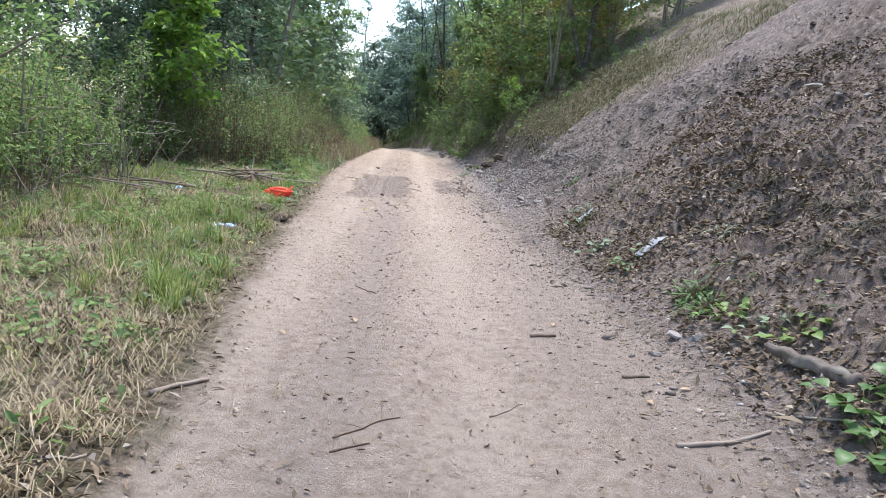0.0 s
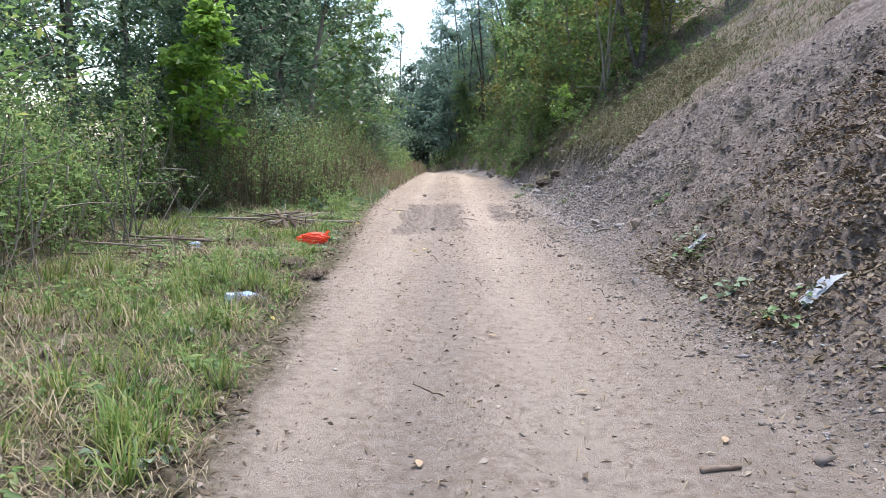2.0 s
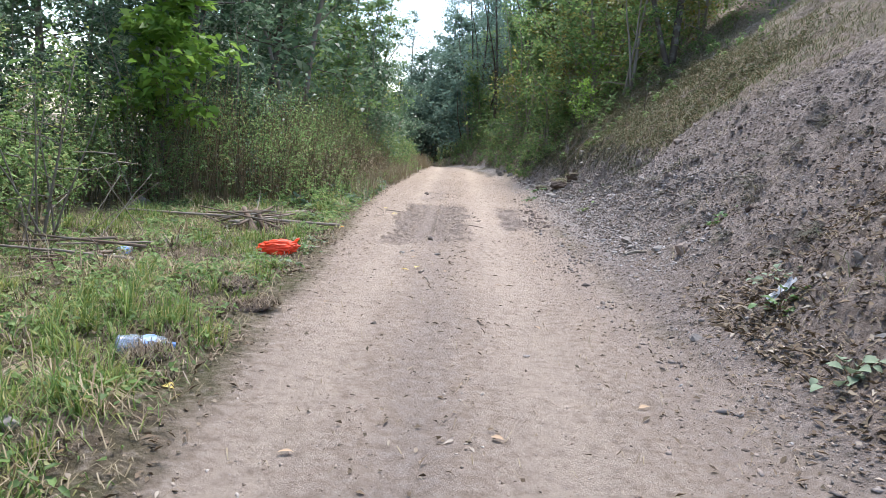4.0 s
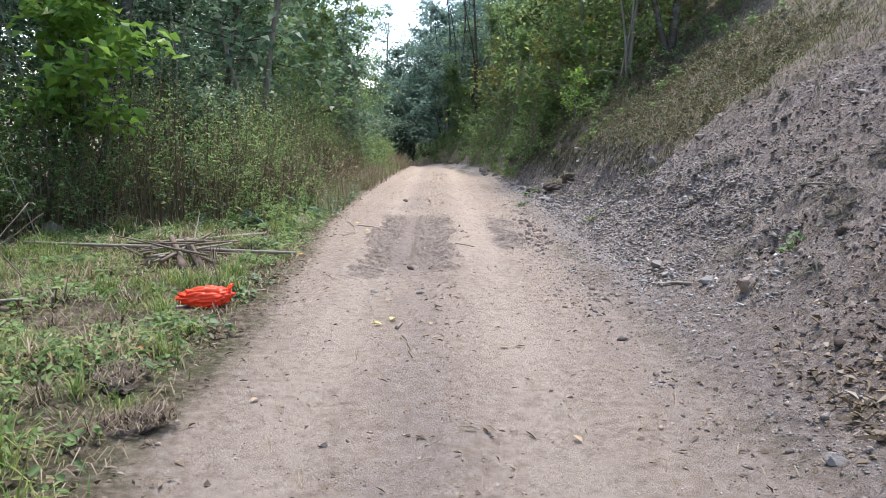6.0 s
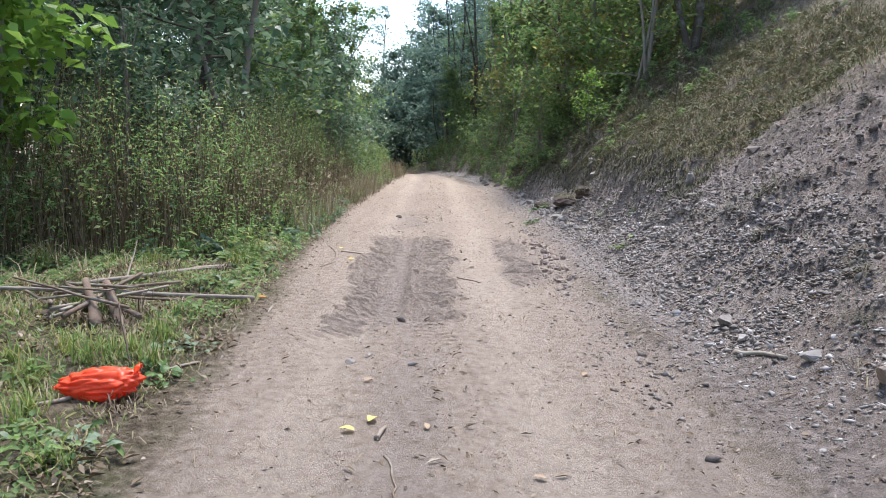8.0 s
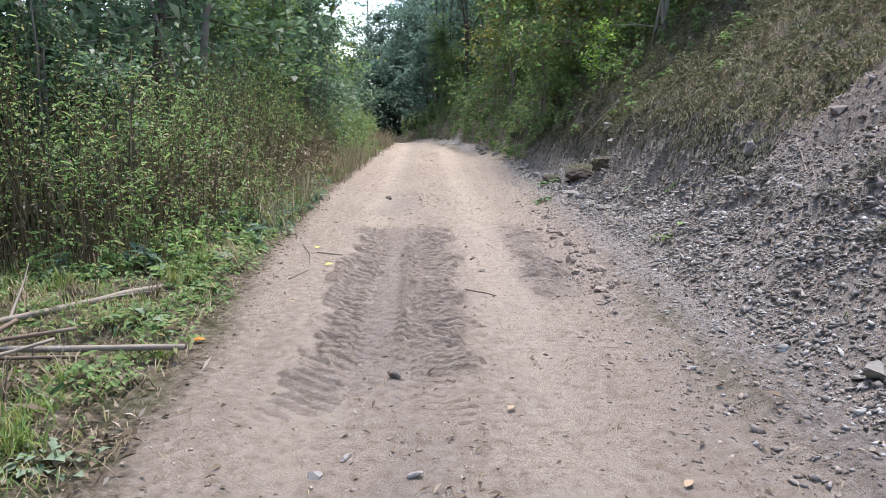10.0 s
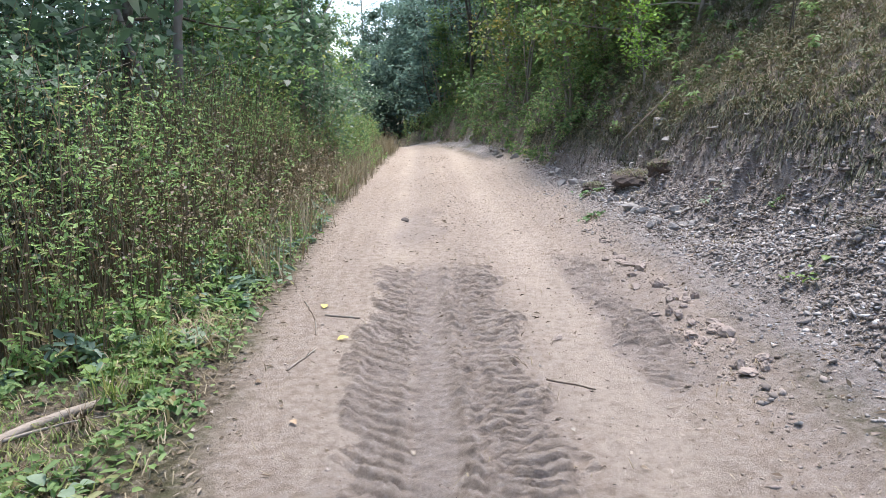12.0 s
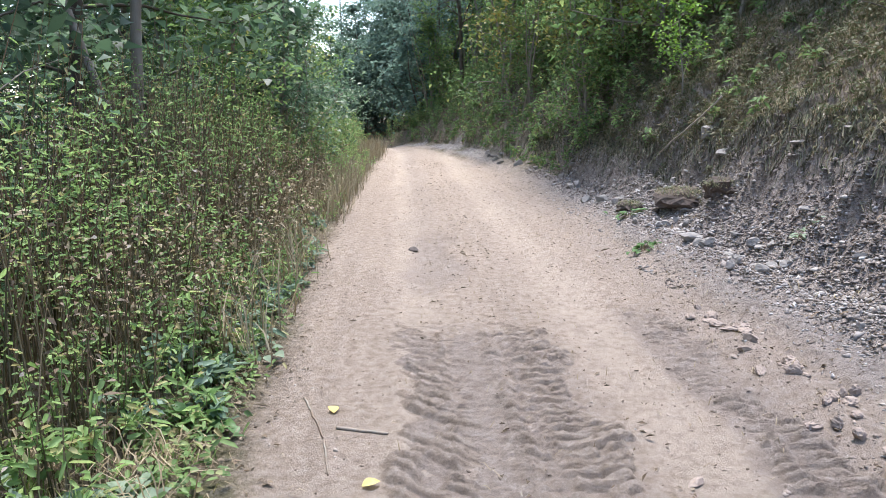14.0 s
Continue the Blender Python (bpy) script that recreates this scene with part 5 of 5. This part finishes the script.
# ---- rocks and clods ----
def lump(r, seed, rough=0.25, cuts=10, level=3):
    """A broken stone: a ball cut by flat planes and roughened."""
    bm = bmesh.new()
    bmesh.ops.create_icosphere(bm, subdivisions=level, radius=1.0)
    g = np.random.default_rng(seed)
    planes = [(Vector(g.normal(0, 1, 3)).normalized(), g.uniform(0.35, 0.75)) for _ in range(cuts)]
    for v in bm.verts:
        for n, d in planes:
            k = v.co.dot(n) - d
            if k > 0:
                v.co -= n * k
        v.co *= 1 + rough * 0.5 * noise.noise(v.co * 2.3 + Vector((seed, 0, 0))) + rough * 0.2 * noise.noise(v.co * 7)
        v.co = Vector((v.co.x * r[0], v.co.y * r[1], v.co.z * r[2]))
    return bm


def part(name, bm, material, parent, label="", smooth_shade=False):
    me = bpy.data.meshes.new(name)
    bm.to_mesh(me)
    bm.free()
    me.materials.append(M[material])
    if smooth_shade:
        me.polygons.foreach_set("use_smooth", np.ones(len(me.polygons), bool))
    ob = new(name, me)
    ob.parent = parent
    return tagged(ob, label)


def rock(name, label, x, y, r, material, seed, turn=0, tilt=0, group="", sink=0.3, category="rock", cuts=10):
    me = bpy.data.meshes.new(name)
    bm = lump(r, seed, 0.25 if cuts > 5 else 0.6, cuts)
    bm.to_mesh(me)
    bm.free()
    me.materials.append(M[material])
    return thing(name, label, category, pose(x, y, float(height(x, y)) + r[2] * (1 - 2 * sink), tilt, 0, turn), group, data=me)


rock("rock", "long pale limestone block stuck in the bare bank", 3.44, 17.2, (0.085, 0.07, 0.16), "rock_pale", 3, 20, 32, sink=0.25)
rock("rock", "dark rock set in the top of the bare bank", 3.82, 16.3, (0.13, 0.09, 0.08), "rock_dark", 4, 10)
rock("rock", "pale block of limestone on the cut bank", 3.33, 22.8, (0.16, 0.13, 0.12), "rock_pale", 5, 60)
rock("rock", "broken white limestone below the cut", 3.12, 22.4, (0.20, 0.14, 0.10), "rock_pale", 6, 0)
rock("rock", "broken white limestone below the cut", 3.30, 22.2, (0.12, 0.10, 0.07), "rock_pale", 7, 40)
rock("rock", "white stone at the foot of the bank", 2.38, 20.85, (0.13, 0.09, 0.07), "rock_pale", 8, 10)
rock("rock", "grey stone at the foot of the bank", 2.42, 13.15, (0.09, 0.07, 0.07), "rock_grey", 9, 30)
rock("rock", "pale flat stone at the foot of the bank", 2.38, 12.75, (0.07, 0.05, 0.035), "rock_pale", 10, 70)
rock("rock", "pale flat stone at the foot of the bank", 2.52, 12.05, (0.11, 0.08, 0.05), "rock_pale", 11, 0)
rock("rock", "squarish brown stone half sunk in gravel", 2.58, 11.4, (0.10, 0.09, 0.075), "clod", 12, 15)
rock("rock", "pale flat rock lying high on the bank", 4.55, 7.9, (0.15, 0.09, 0.05), "rock_pale", 13, -20, 25)
rock("stone", "broken pale stone at the edge of the track", 2.26, 4.93, (0.065, 0.05, 0.04), "rock_pale", 14, 10)
rock("stone", "small pale stone at the edge of the track", 2.33, 4.83, (0.03, 0.025, 0.02), "rock_pale", 15, 0)
rock("stone", "flat grey stone at the edge of the track", 2.06, 4.72, (0.06, 0.035, 0.025), "rock_grey", 16, 0)
rock("stone", "dark stone at the near end of the mud", -0.03, 13.62, (0.06, 0.045, 0.04), "rock_dark", 17, 0)
rock("stone", "pale pebble on the dirt track", -0.32, 12.5, (0.04, 0.03, 0.025), "rock_pale", 18, 0)
rock("stone", "long pale pebble on the dirt track", -0.22, 12.64, (0.05, 0.02, 0.018), "rock_pale", 19, 60)
rock("stone", "pale pebble on the dirt track", 0.09, 12.5, (0.045, 0.03, 0.02), "rock_pale", 20, 20)
rock("stone", "flat brown stone between the wheel prints", 0.66, 16.4, (0.055, 0.045, 0.02), "clod", 21, 20)
rock("stone", "dark stone on the far part of the track", -0.46, 21.8, (0.06, 0.05, 0.04), "rock_dark", 22, 0)
rock("stone", "dark clod on the dusty track", -0.27, 9.15, (0.03, 0.018, 0.016), "rock_dark", 23, 40)
rock("stone", "grey pebble on the dusty track", 0.79, 8.63, (0.028, 0.022, 0.02), "rock_grey", 24, 0)
rock("stone", "brown lump of mud beside the wheel prints", 1.74, 16.2, (0.075, 0.065, 0.055), "clod", 25, 0)
rock("rock", "pale rock under the scrub", -4.3, 14.7, (0.17, 0.13, 0.15), "rock_pale", 26, 0)
rock("stone", "tan stone in the verge grass", -1.47, 6.72, (0.08, 0.06, 0.05), "rock_pale", 27, 0)
g = np.random.default_rng(12)
for i in range(44):
    t = i / 43
    rock("clod", "lump of dried mud in the ridge beside the tyre marks", 1.74 - 0.14 * t + g.normal(0, 0.085), 18.9 - 3.3 * t + g.normal(0, 0.12), tuple(g.uniform(0.022, 0.062, 3) * [1, 1, 0.7]), "clod", 400 + i, g.uniform(0, 360), group="ridge of mud clods", category="clod", cuts=2)
for i in range(60):
    y = g.uniform(19.5, 24)
    x = foot(y) + abs(g.normal(0.1, 0.5))
    rock("rock", "pale angular limestone rubble below the cut bank", float(x), y, tuple(g.uniform(0.03, 0.09, 3) * [1, 1, 0.7]), "rock_pale", 240 + i, g.uniform(0, 360), group="rubble below the cut", category="rock")
for i in range(40):
    y = g.uniform(4.5, 19)
    x = foot(y) + g.uniform(-0.2, 2.4)
    rock("rock", "grey stone lying on the bare bank", float(x), y, tuple(g.uniform(0.025, 0.065, 3) * [1.2, 1, 0.6]), "rock_grey" if i % 3 else "rock_pale", 300 + i, g.uniform(0, 360), 20, "stones on the bank")
for i in range(16):
    y = g.uniform(22.5, 34)
    x = foot(y) + abs(g.normal(0.0, 0.25))
    rock("rock", "stone at the foot of the distant bank", float(x), y, tuple(g.uniform(0.06, 0.14, 3) * [1, 1, 0.7]), "rock_grey" if i % 2 else "rock_pale", 350 + i, g.uniform(0, 360), group="stones under the far bank")



def sod_clump(label, x, y, r, seed, turf, n):
    """A lump of rooty earth with grass standing on it."""
    g = np.random.default_rng(seed)
    z0 = float(height(x, y))
    ob = thing("sod_clump", label, "sod", pose(x, y, z0 + r[2] * 0.25, 0, 0, g.uniform(0, 360)))
    part("soil", lump(r, seed, 0.9, 3), "sod", ob)
    a, q = g.uniform(0, 2 * np.pi, n), np.sqrt(g.uniform(0, 1, n)) * 0.95
    c = np.stack([q * np.cos(a) * r[0], q * np.sin(a) * r[1], np.sqrt(1 - 0.9 * q * q) * r[2] * 0.72], -1)
    part_np("grass", *blades(c, 0.10, 0.006, g, 1.4), turf, ob)
    return ob


sod_clump("heap of red-brown withered leaves and earth on the verge", -1.42, 7.97, (0.17, 0.12, 0.05), 604, "litter", 260)
sod_clump("heap of brown withered stems and earth on the verge", -1.14, 9.24, (0.2, 0.13, 0.05), 605, "litter", 300)
sod_clump("heap of brown withered stems and earth on the verge", -1.45, 9.75, (0.22, 0.16, 0.05), 606, "litter", 300)
sod_clump("large fallen sod with grass and herbs under the cut bank", 2.85, 22.3, (0.4, 0.26, 0.15), 601, "turf", 420)
sod_clump("fallen sod with grass and herbs under the cut bank", 2.42, 23.0, (0.2, 0.16, 0.09), 602, "turf", 200)
sod_clump("fallen sod with withered grass under the cut bank", 2.95, 21.5, (0.22, 0.18, 0.14), 603, "turf", 220)
# old log at the foot of the bank
log = thing("log", "short weathered grey log, split and rotting", "log", pose(2.62, 3.95, float(height(2.62, 3.95)) + 0.05, 0, 0, -72))
v, f = tube(np.stack([np.linspace(-0.32, 0.32, 30), 0.012 * np.sin(np.arange(30) * 0.4), 0.008 * np.cos(np.arange(30) * 0.8)], -1), 0.042 * np.interp(np.arange(30), [0, 1, 5, 14, 28, 29], [0.02, 0.45, 0.8, 1, 1.0, 0.02]), 20)
av = np.arctan2(v[:, 2], v[:, 1])
v[:, 1:] *= (1 + 0.22 * vnoise(av * 2.2, v[:, 0] * 2.5, 3) + 0.10 * vnoise(av * 5, v[:, 0] * 9, 4))[:, None]
part_np("bark", v, f, "log", log, smooth_shade=True)
v, f = tube(np.array([[0.30, 0, 0], [0.325, 0, 0], [0.328, 0, 0]]), [0.055, 0.05, 0.001], 12)
part_np("broken_end", v, f, "rock_dark", log, "dark rotten end")


# ---- leaves lying about ----
def blade_mesh(name, L, W, mat, curl=0.25):
    """One leaf with a midrib, five stations long and three points across."""
    t = np.linspace(0, 1, 6)
    w = W * 0.5 * np.array([0.08, 0.75, 1.0, 0.85, 0.5, 0.03])
    z = curl * L * (t * (1 - t) * 1.6 - 0.25 * t * t)
    v = []
    for i in range(6):
        v += [(L * t[i], -w[i], z[i] + 0.3 * w[i]), (L * t[i], 0, z[i]), (L * t[i], w[i], z[i] + 0.3 * w[i])]
    f = [(3 * i + j, 3 * i + j + 3, 3 * i + j + 4, 3 * i + j + 1) for i in range(5) for j in range(2)]
    return mesh_np(name, np.array(v), np.array(f), mat, True)


def fallen(label, spots, mat, L, W):
    me = blade_mesh("leaf", L, W, mat, 0.15)
    for i, (x, y) in enumerate(spots):
        thing("leaf", label, "leaf", pose(x, y, float(height(x, y)) + 0.012, 6, -5, 77 * i + 20), "fallen leaves", data=me)


fallen("yellow fallen leaf on the dirt track", [(-0.81, 16.5), (-1.0, 17.3), (-0.17, 11.33), (-0.08, 11.5), (-1.17, 7.55), (-1.9, 16.3)], "yellow", 0.085, 0.06)
fallen("orange fallen leaf on the verge", [(-1.35, 14.18), (-1.72, 13.6), (-1.5, 10.2), (2.4, 7.0)], "amber", 0.09, 0.06)
fallen("dry fawn leaf on the track", [(-0.2, 12.1), (0.2, 11.4), (0.75, 10.9), (-0.7, 9.7), (0.5, 7.2), (1.2, 12.4), (0.95, 9.3), (-0.35, 6.9), (1.75, 3.9), (2.0, 4.1), (1.5, 5.3), (-0.3, 4.6), (0.6, 13.2), (-0.9, 15.2), (1.3, 7.7), (0.1, 5.0), (1.0, 6.0)], "fawn", 0.07, 0.035)


# ---- herbs at the foot of the bank ----
def herb(label, x, y, n, L, W, mat, seed, rise=0.12, name="herb"):
    """A plant of single broad leaves on short stalks."""
    g = np.random.default_rng(seed)
    ob = thing(name, label, "plant", pose(x, y, float(height(x, y))))
    me = blade_mesh("leaf", L, W, mat)
    for i in range(n):
        a, r = g.uniform(0, 360), abs(g.normal(0, 0.10)) + 0.02
        px, py = r * math.cos(radians(a)), r * math.sin(radians(a))
        pz = max(float(height(x + px, y + py)) - float(height(x, y)), -0.05) + rise * g.uniform(0.1, 0.75)
        lf = new("leaf", me)
        lf.parent = ob
        lf.matrix_local = pose(px, py, pz, g.normal(0, 14), g.normal(-4, 16), a + g.normal(0, 25)) @ Matrix.Scale(g.uniform(0.6, 1.2), 4)
        part_np("stalk", *tube([(0.2 * px, 0.2 * py, -0.03), (0.6 * px, 0.6 * py, pz * 0.7), (px, py, pz)], [0.003, 0.0025, 0.002], 4), "stem", ob)
    return ob


for i, (x, y, n, L, W, mat, label) in enumerate((
        (2.60, 5.55, 70, 0.14, 0.024, "herb", "tuft of dark green narrow-leaved plant at the bank's foot"),
        (2.58, 5.25, 60, 0.13, 0.024, "herb", "tuft of dark green narrow-leaved plant at the bank's foot"),
        (2.63, 5.0, 14, 0.09, 0.075, "herb_lime", "low plant with round lime-green leaves"),
        (3.09, 6.38, 22, 0.13, 0.02, "herb_dust", "small bluish-green tuft on the bare bank"),
        (2.76, 4.35, 18, 0.10, 0.07, "herb_lime", "low plant with lobed bright leaves above a log"),
        (2.70, 4.55, 12, 0.10, 0.08, "herb_dust", "dusty pale-green broad-leaved plant"),
        (2.62, 3.42, 18, 0.11, 0.10, "herb", "dark green ivy-like plant with round leaves"),
        (2.50, 3.08, 16, 0.11, 0.09, "herb", "dark green ivy-like plant with round leaves"),
        (2.43, 7.8, 16, 0.10, 0.08, "herb_dust", "dusty broad-leaved plant among gravel"),
        (2.47, 6.92, 16, 0.09, 0.07, "herb", "green broad-leaved plant among gravel"),
        (2.51, 8.91, 18, 0.09, 0.06, "herb", "green plant among loose stones"),
        (2.62, 9.3, 14, 0.09, 0.06, "herb_dust", "dusty plant among loose stones"),
        (2.95, 11.5, 12, 0.09, 0.06, "herb", "small green plant on the bare bank"),
        (1.98, 21.1, 18, 0.11, 0.08, "herb", "green plant at the edge of the track"),
        (2.30, 22.6, 20, 0.12, 0.08, "herb", "green plant under the cut bank"),
        (2.95, 19.7, 14, 0.10, 0.05, "herb_dust", "small plant on the scree"),
        (3.08, 18.4, 14, 0.10, 0.06, "herb", "small green plant on the scree"),
        (2.45, 16.7, 8, 0.08, 0.07, "herb_lime", "single low plant on the gravel"),
        (-1.62, 15.4, 26, 0.10, 0.08, "herb", "broad-leaved green plant at the verge"),
        (-1.72, 14.4, 22, 0.09, 0.08, "herb_dust", "grey-green dusty plant at the verge"),
        (-1.75, 16.3, 26, 0.11, 0.09, "herb_dust", "grey-green dusty bramble at the edge of the track"),
        (-1.7, 17.2, 26, 0.11, 0.09, "herb", "green bramble at the edge of the track"),
        (-1.66, 18.3, 24, 0.10, 0.08, "herb_dust", "dusty bramble at the edge of the track"),
        (-2.0, 15.9, 26, 0.12, 0.09, "herb_lime", "bright bramble under the tall weeds"),
        (-2.3, 16.2, 26, 0.12, 0.09, "herb", "green bramble under the tall weeds"),
        (-1.45, 12.5, 22, 0.09, 0.07, "herb_dust", "dusty low plant beside the track"),
        (-1.38, 11.9, 20, 0.08, 0.06, "herb", "low green plant beside an orange bag"),
        (-1.36, 10.9, 22, 0.08, 0.06, "herb_dust", "dusty low plant beside the track"),
        (-1.55, 9.9, 18, 0.08, 0.05, "herb", "low green plant on the verge"),
        (-1.1, 4.9, 16, 0.09, 0.07, "herb_dust", "dusty low plant on the verge"),
        (-1.55, 4.6, 16, 0.09, 0.06, "herb", "low green plant on the verge"),
        (-1.35, 5.6, 14, 0.08, 0.06, "herb", "low green plant on the verge"))):
    herb(label, x, y, int(n * 1.35), L * 0.8, W * 0.85, mat, 400 + i, 0.10)


# ---- rubbish ----
def plastic_bag(x, y):
    ob = thing("plastic_bag", "crumpled orange-red plastic carrier bag lying on the grass", "plastic bag", pose(x, y, float(height(x, y)) + 0.07, 0, -4, 14))
    bm = bmesh.new()
    bmesh.ops.create_icosphere(bm, subdivisions=5, radius=1.0)
    for v in bm.verts:
        d = v.co.copy()
        ridge = abs(noise.noise(Vector((d.x * 1.2, d.y * 3.2, d.z * 3.2)))) * 0.5 + abs(noise.noise(d * 6)) * 0.16
        k = 0.72 + 0.55 * ridge
        v.co = Vector((d.x * 0.25 * k, d.y * 0.135 * k, d.z * 0.105 * k))
        if v.co.z < -0.07:
            v.co.z = -0.07 + 0.2 * (v.co.z + 0.07)
    part("film", bm, "orange", ob, smooth_shade=True)
    for s in (-1, 1):
        bm = bmesh.new()
        rows = []
        for i in range(9):
            t = i / 8
            c = Vector((s * (0.15 + 0.07 * t), 0.02 * math.sin(5 * t), 0.0 + (0.05 + 0.04 * s) * math.sin(1.7 * t)))
            wd = 0.055 * (1 - 0.8 * t) + 0.006
            rows.append([bm.verts.new(c + Vector((0.01 * math.sin(9 * t + j), wd * (j - 2) / 2, 0.02 * math.sin(3 * j + 4 * t)))) for j in range(5)])
        for a, b in zip(rows, rows[1:]):
            for j in range(4):
                bm.faces.new((a[j], a[j + 1], b[j + 1], b[j]))
        part("handle", bm, "orange", ob, smooth_shade=True)
    return ob


plastic_bag(-1.56, 11.58)


def bottle(label, x, y, turn, length, r, mat, seed, tilt=4):
    """A crushed drinks bottle on its side: body, label band and cap."""
    ob = thing("plastic_bottle", label, "bottle", pose(x, y, float(height(x, y)) + r * 0.75, 0, tilt, turn))

    def lathe(prof, dent):
        bm = bmesh.new()
        rings = []
        for px, pr in prof:
            ring = []
            for k in range(28):
                a = 2 * math.pi * k / 28
                q = Vector((px, pr * math.cos(a), pr * math.sin(a)))
                d = 1 + dent * noise.noise(q * 14 + Vector((seed, 0, 0))) - 0.15 * dent * (k % 2)
                ring.append(bm.verts.new((px, q.y * d, q.z * d * 0.8)))
            rings.append(ring)
        for a, b in zip(rings, rings[1:]):
            for k in range(28):
                bm.faces.new((a[k], a[(k + 1) % 28], b[(k + 1) % 28], b[k]))
        return bm

    h = length / 2
    prof = [(-h, 0.001), (-h, r * 0.6), (-h * 0.94, r * 0.95)]
    prof += [(-h * 0.9 + i * h * 0.1, r * (1 - 0.04 * (i % 2))) for i in range(14)]
    prof += [(h * 0.62, r * 0.85), (h * 0.75, r * 0.6), (h * 0.88, r * 0.3), (h * 0.9, r * 0.27)]
    part("body", lathe(prof, 0.35), mat, ob, smooth_shade=True)
    part("label", lathe([(-h * 0.1, r * 1.03), (h * 0.1, r * 1.03), (h * 0.34, r * 1.03)], 0.33), "blue_label", ob, "torn blue printed label", True)
    part("cap", lathe([(h * 0.88, 0.001), (h * 0.88, r * 0.34), (h, r * 0.34), (h, 0.001)], 0.0), "cap", ob, "blue screw cap")
    return ob


bottle("crushed clear plastic bottle with a blue label", -1.50, 8.12, 22, 0.33, 0.072, "clear_blue", 3)
bottle("dull clear plastic bottle among dead branches", -2.88, 10.85, 60, 0.26, 0.06, "clear_grey", 9, -25)


def wrapper(label, x, y, size, seed):
    """A crumpled sheet of thin film."""
    bm = bmesh.new()
    n = 16
    grid = []
    for i in range(n):
        row = []
        for j in range(n):
            px, py = (i / (n - 1) - 0.5) * size, (j / (n - 1) - 0.5) * size * 0.7
            z = float(height(x + px, y + py)) - float(height(x, y)) + 0.03 + 0.05 * abs(noise.noise(Vector((px * 14, py * 14, seed)))) + 0.012 * noise.noise(Vector((px * 50, py * 50, seed)))
            row.append(bm.verts.new((px, py, z)))
        grid.append(row)
    for i in range(n - 1):
        for j in range(n - 1):
            bm.faces.new((grid[i][j], grid[i + 1][j], grid[i + 1][j + 1], grid[i][j + 1]))
    me = bpy.data.meshes.new("wrapper")
    bm.to_mesh(me)
    bm.free()
    me.materials.append(M["film"])
    me.polygons.foreach_set("use_smooth", np.ones(len(me.polygons), bool))
    return thing("wrapper", label, "wrapper", pose(x, y, float(height(x, y))), data=me)


wrapper("crumpled milky plastic film on the gravel", 2.66, 6.85, 0.24, 1)
wrapper("scrap of clear plastic film among stones", 2.56, 9.05, 0.16, 2)
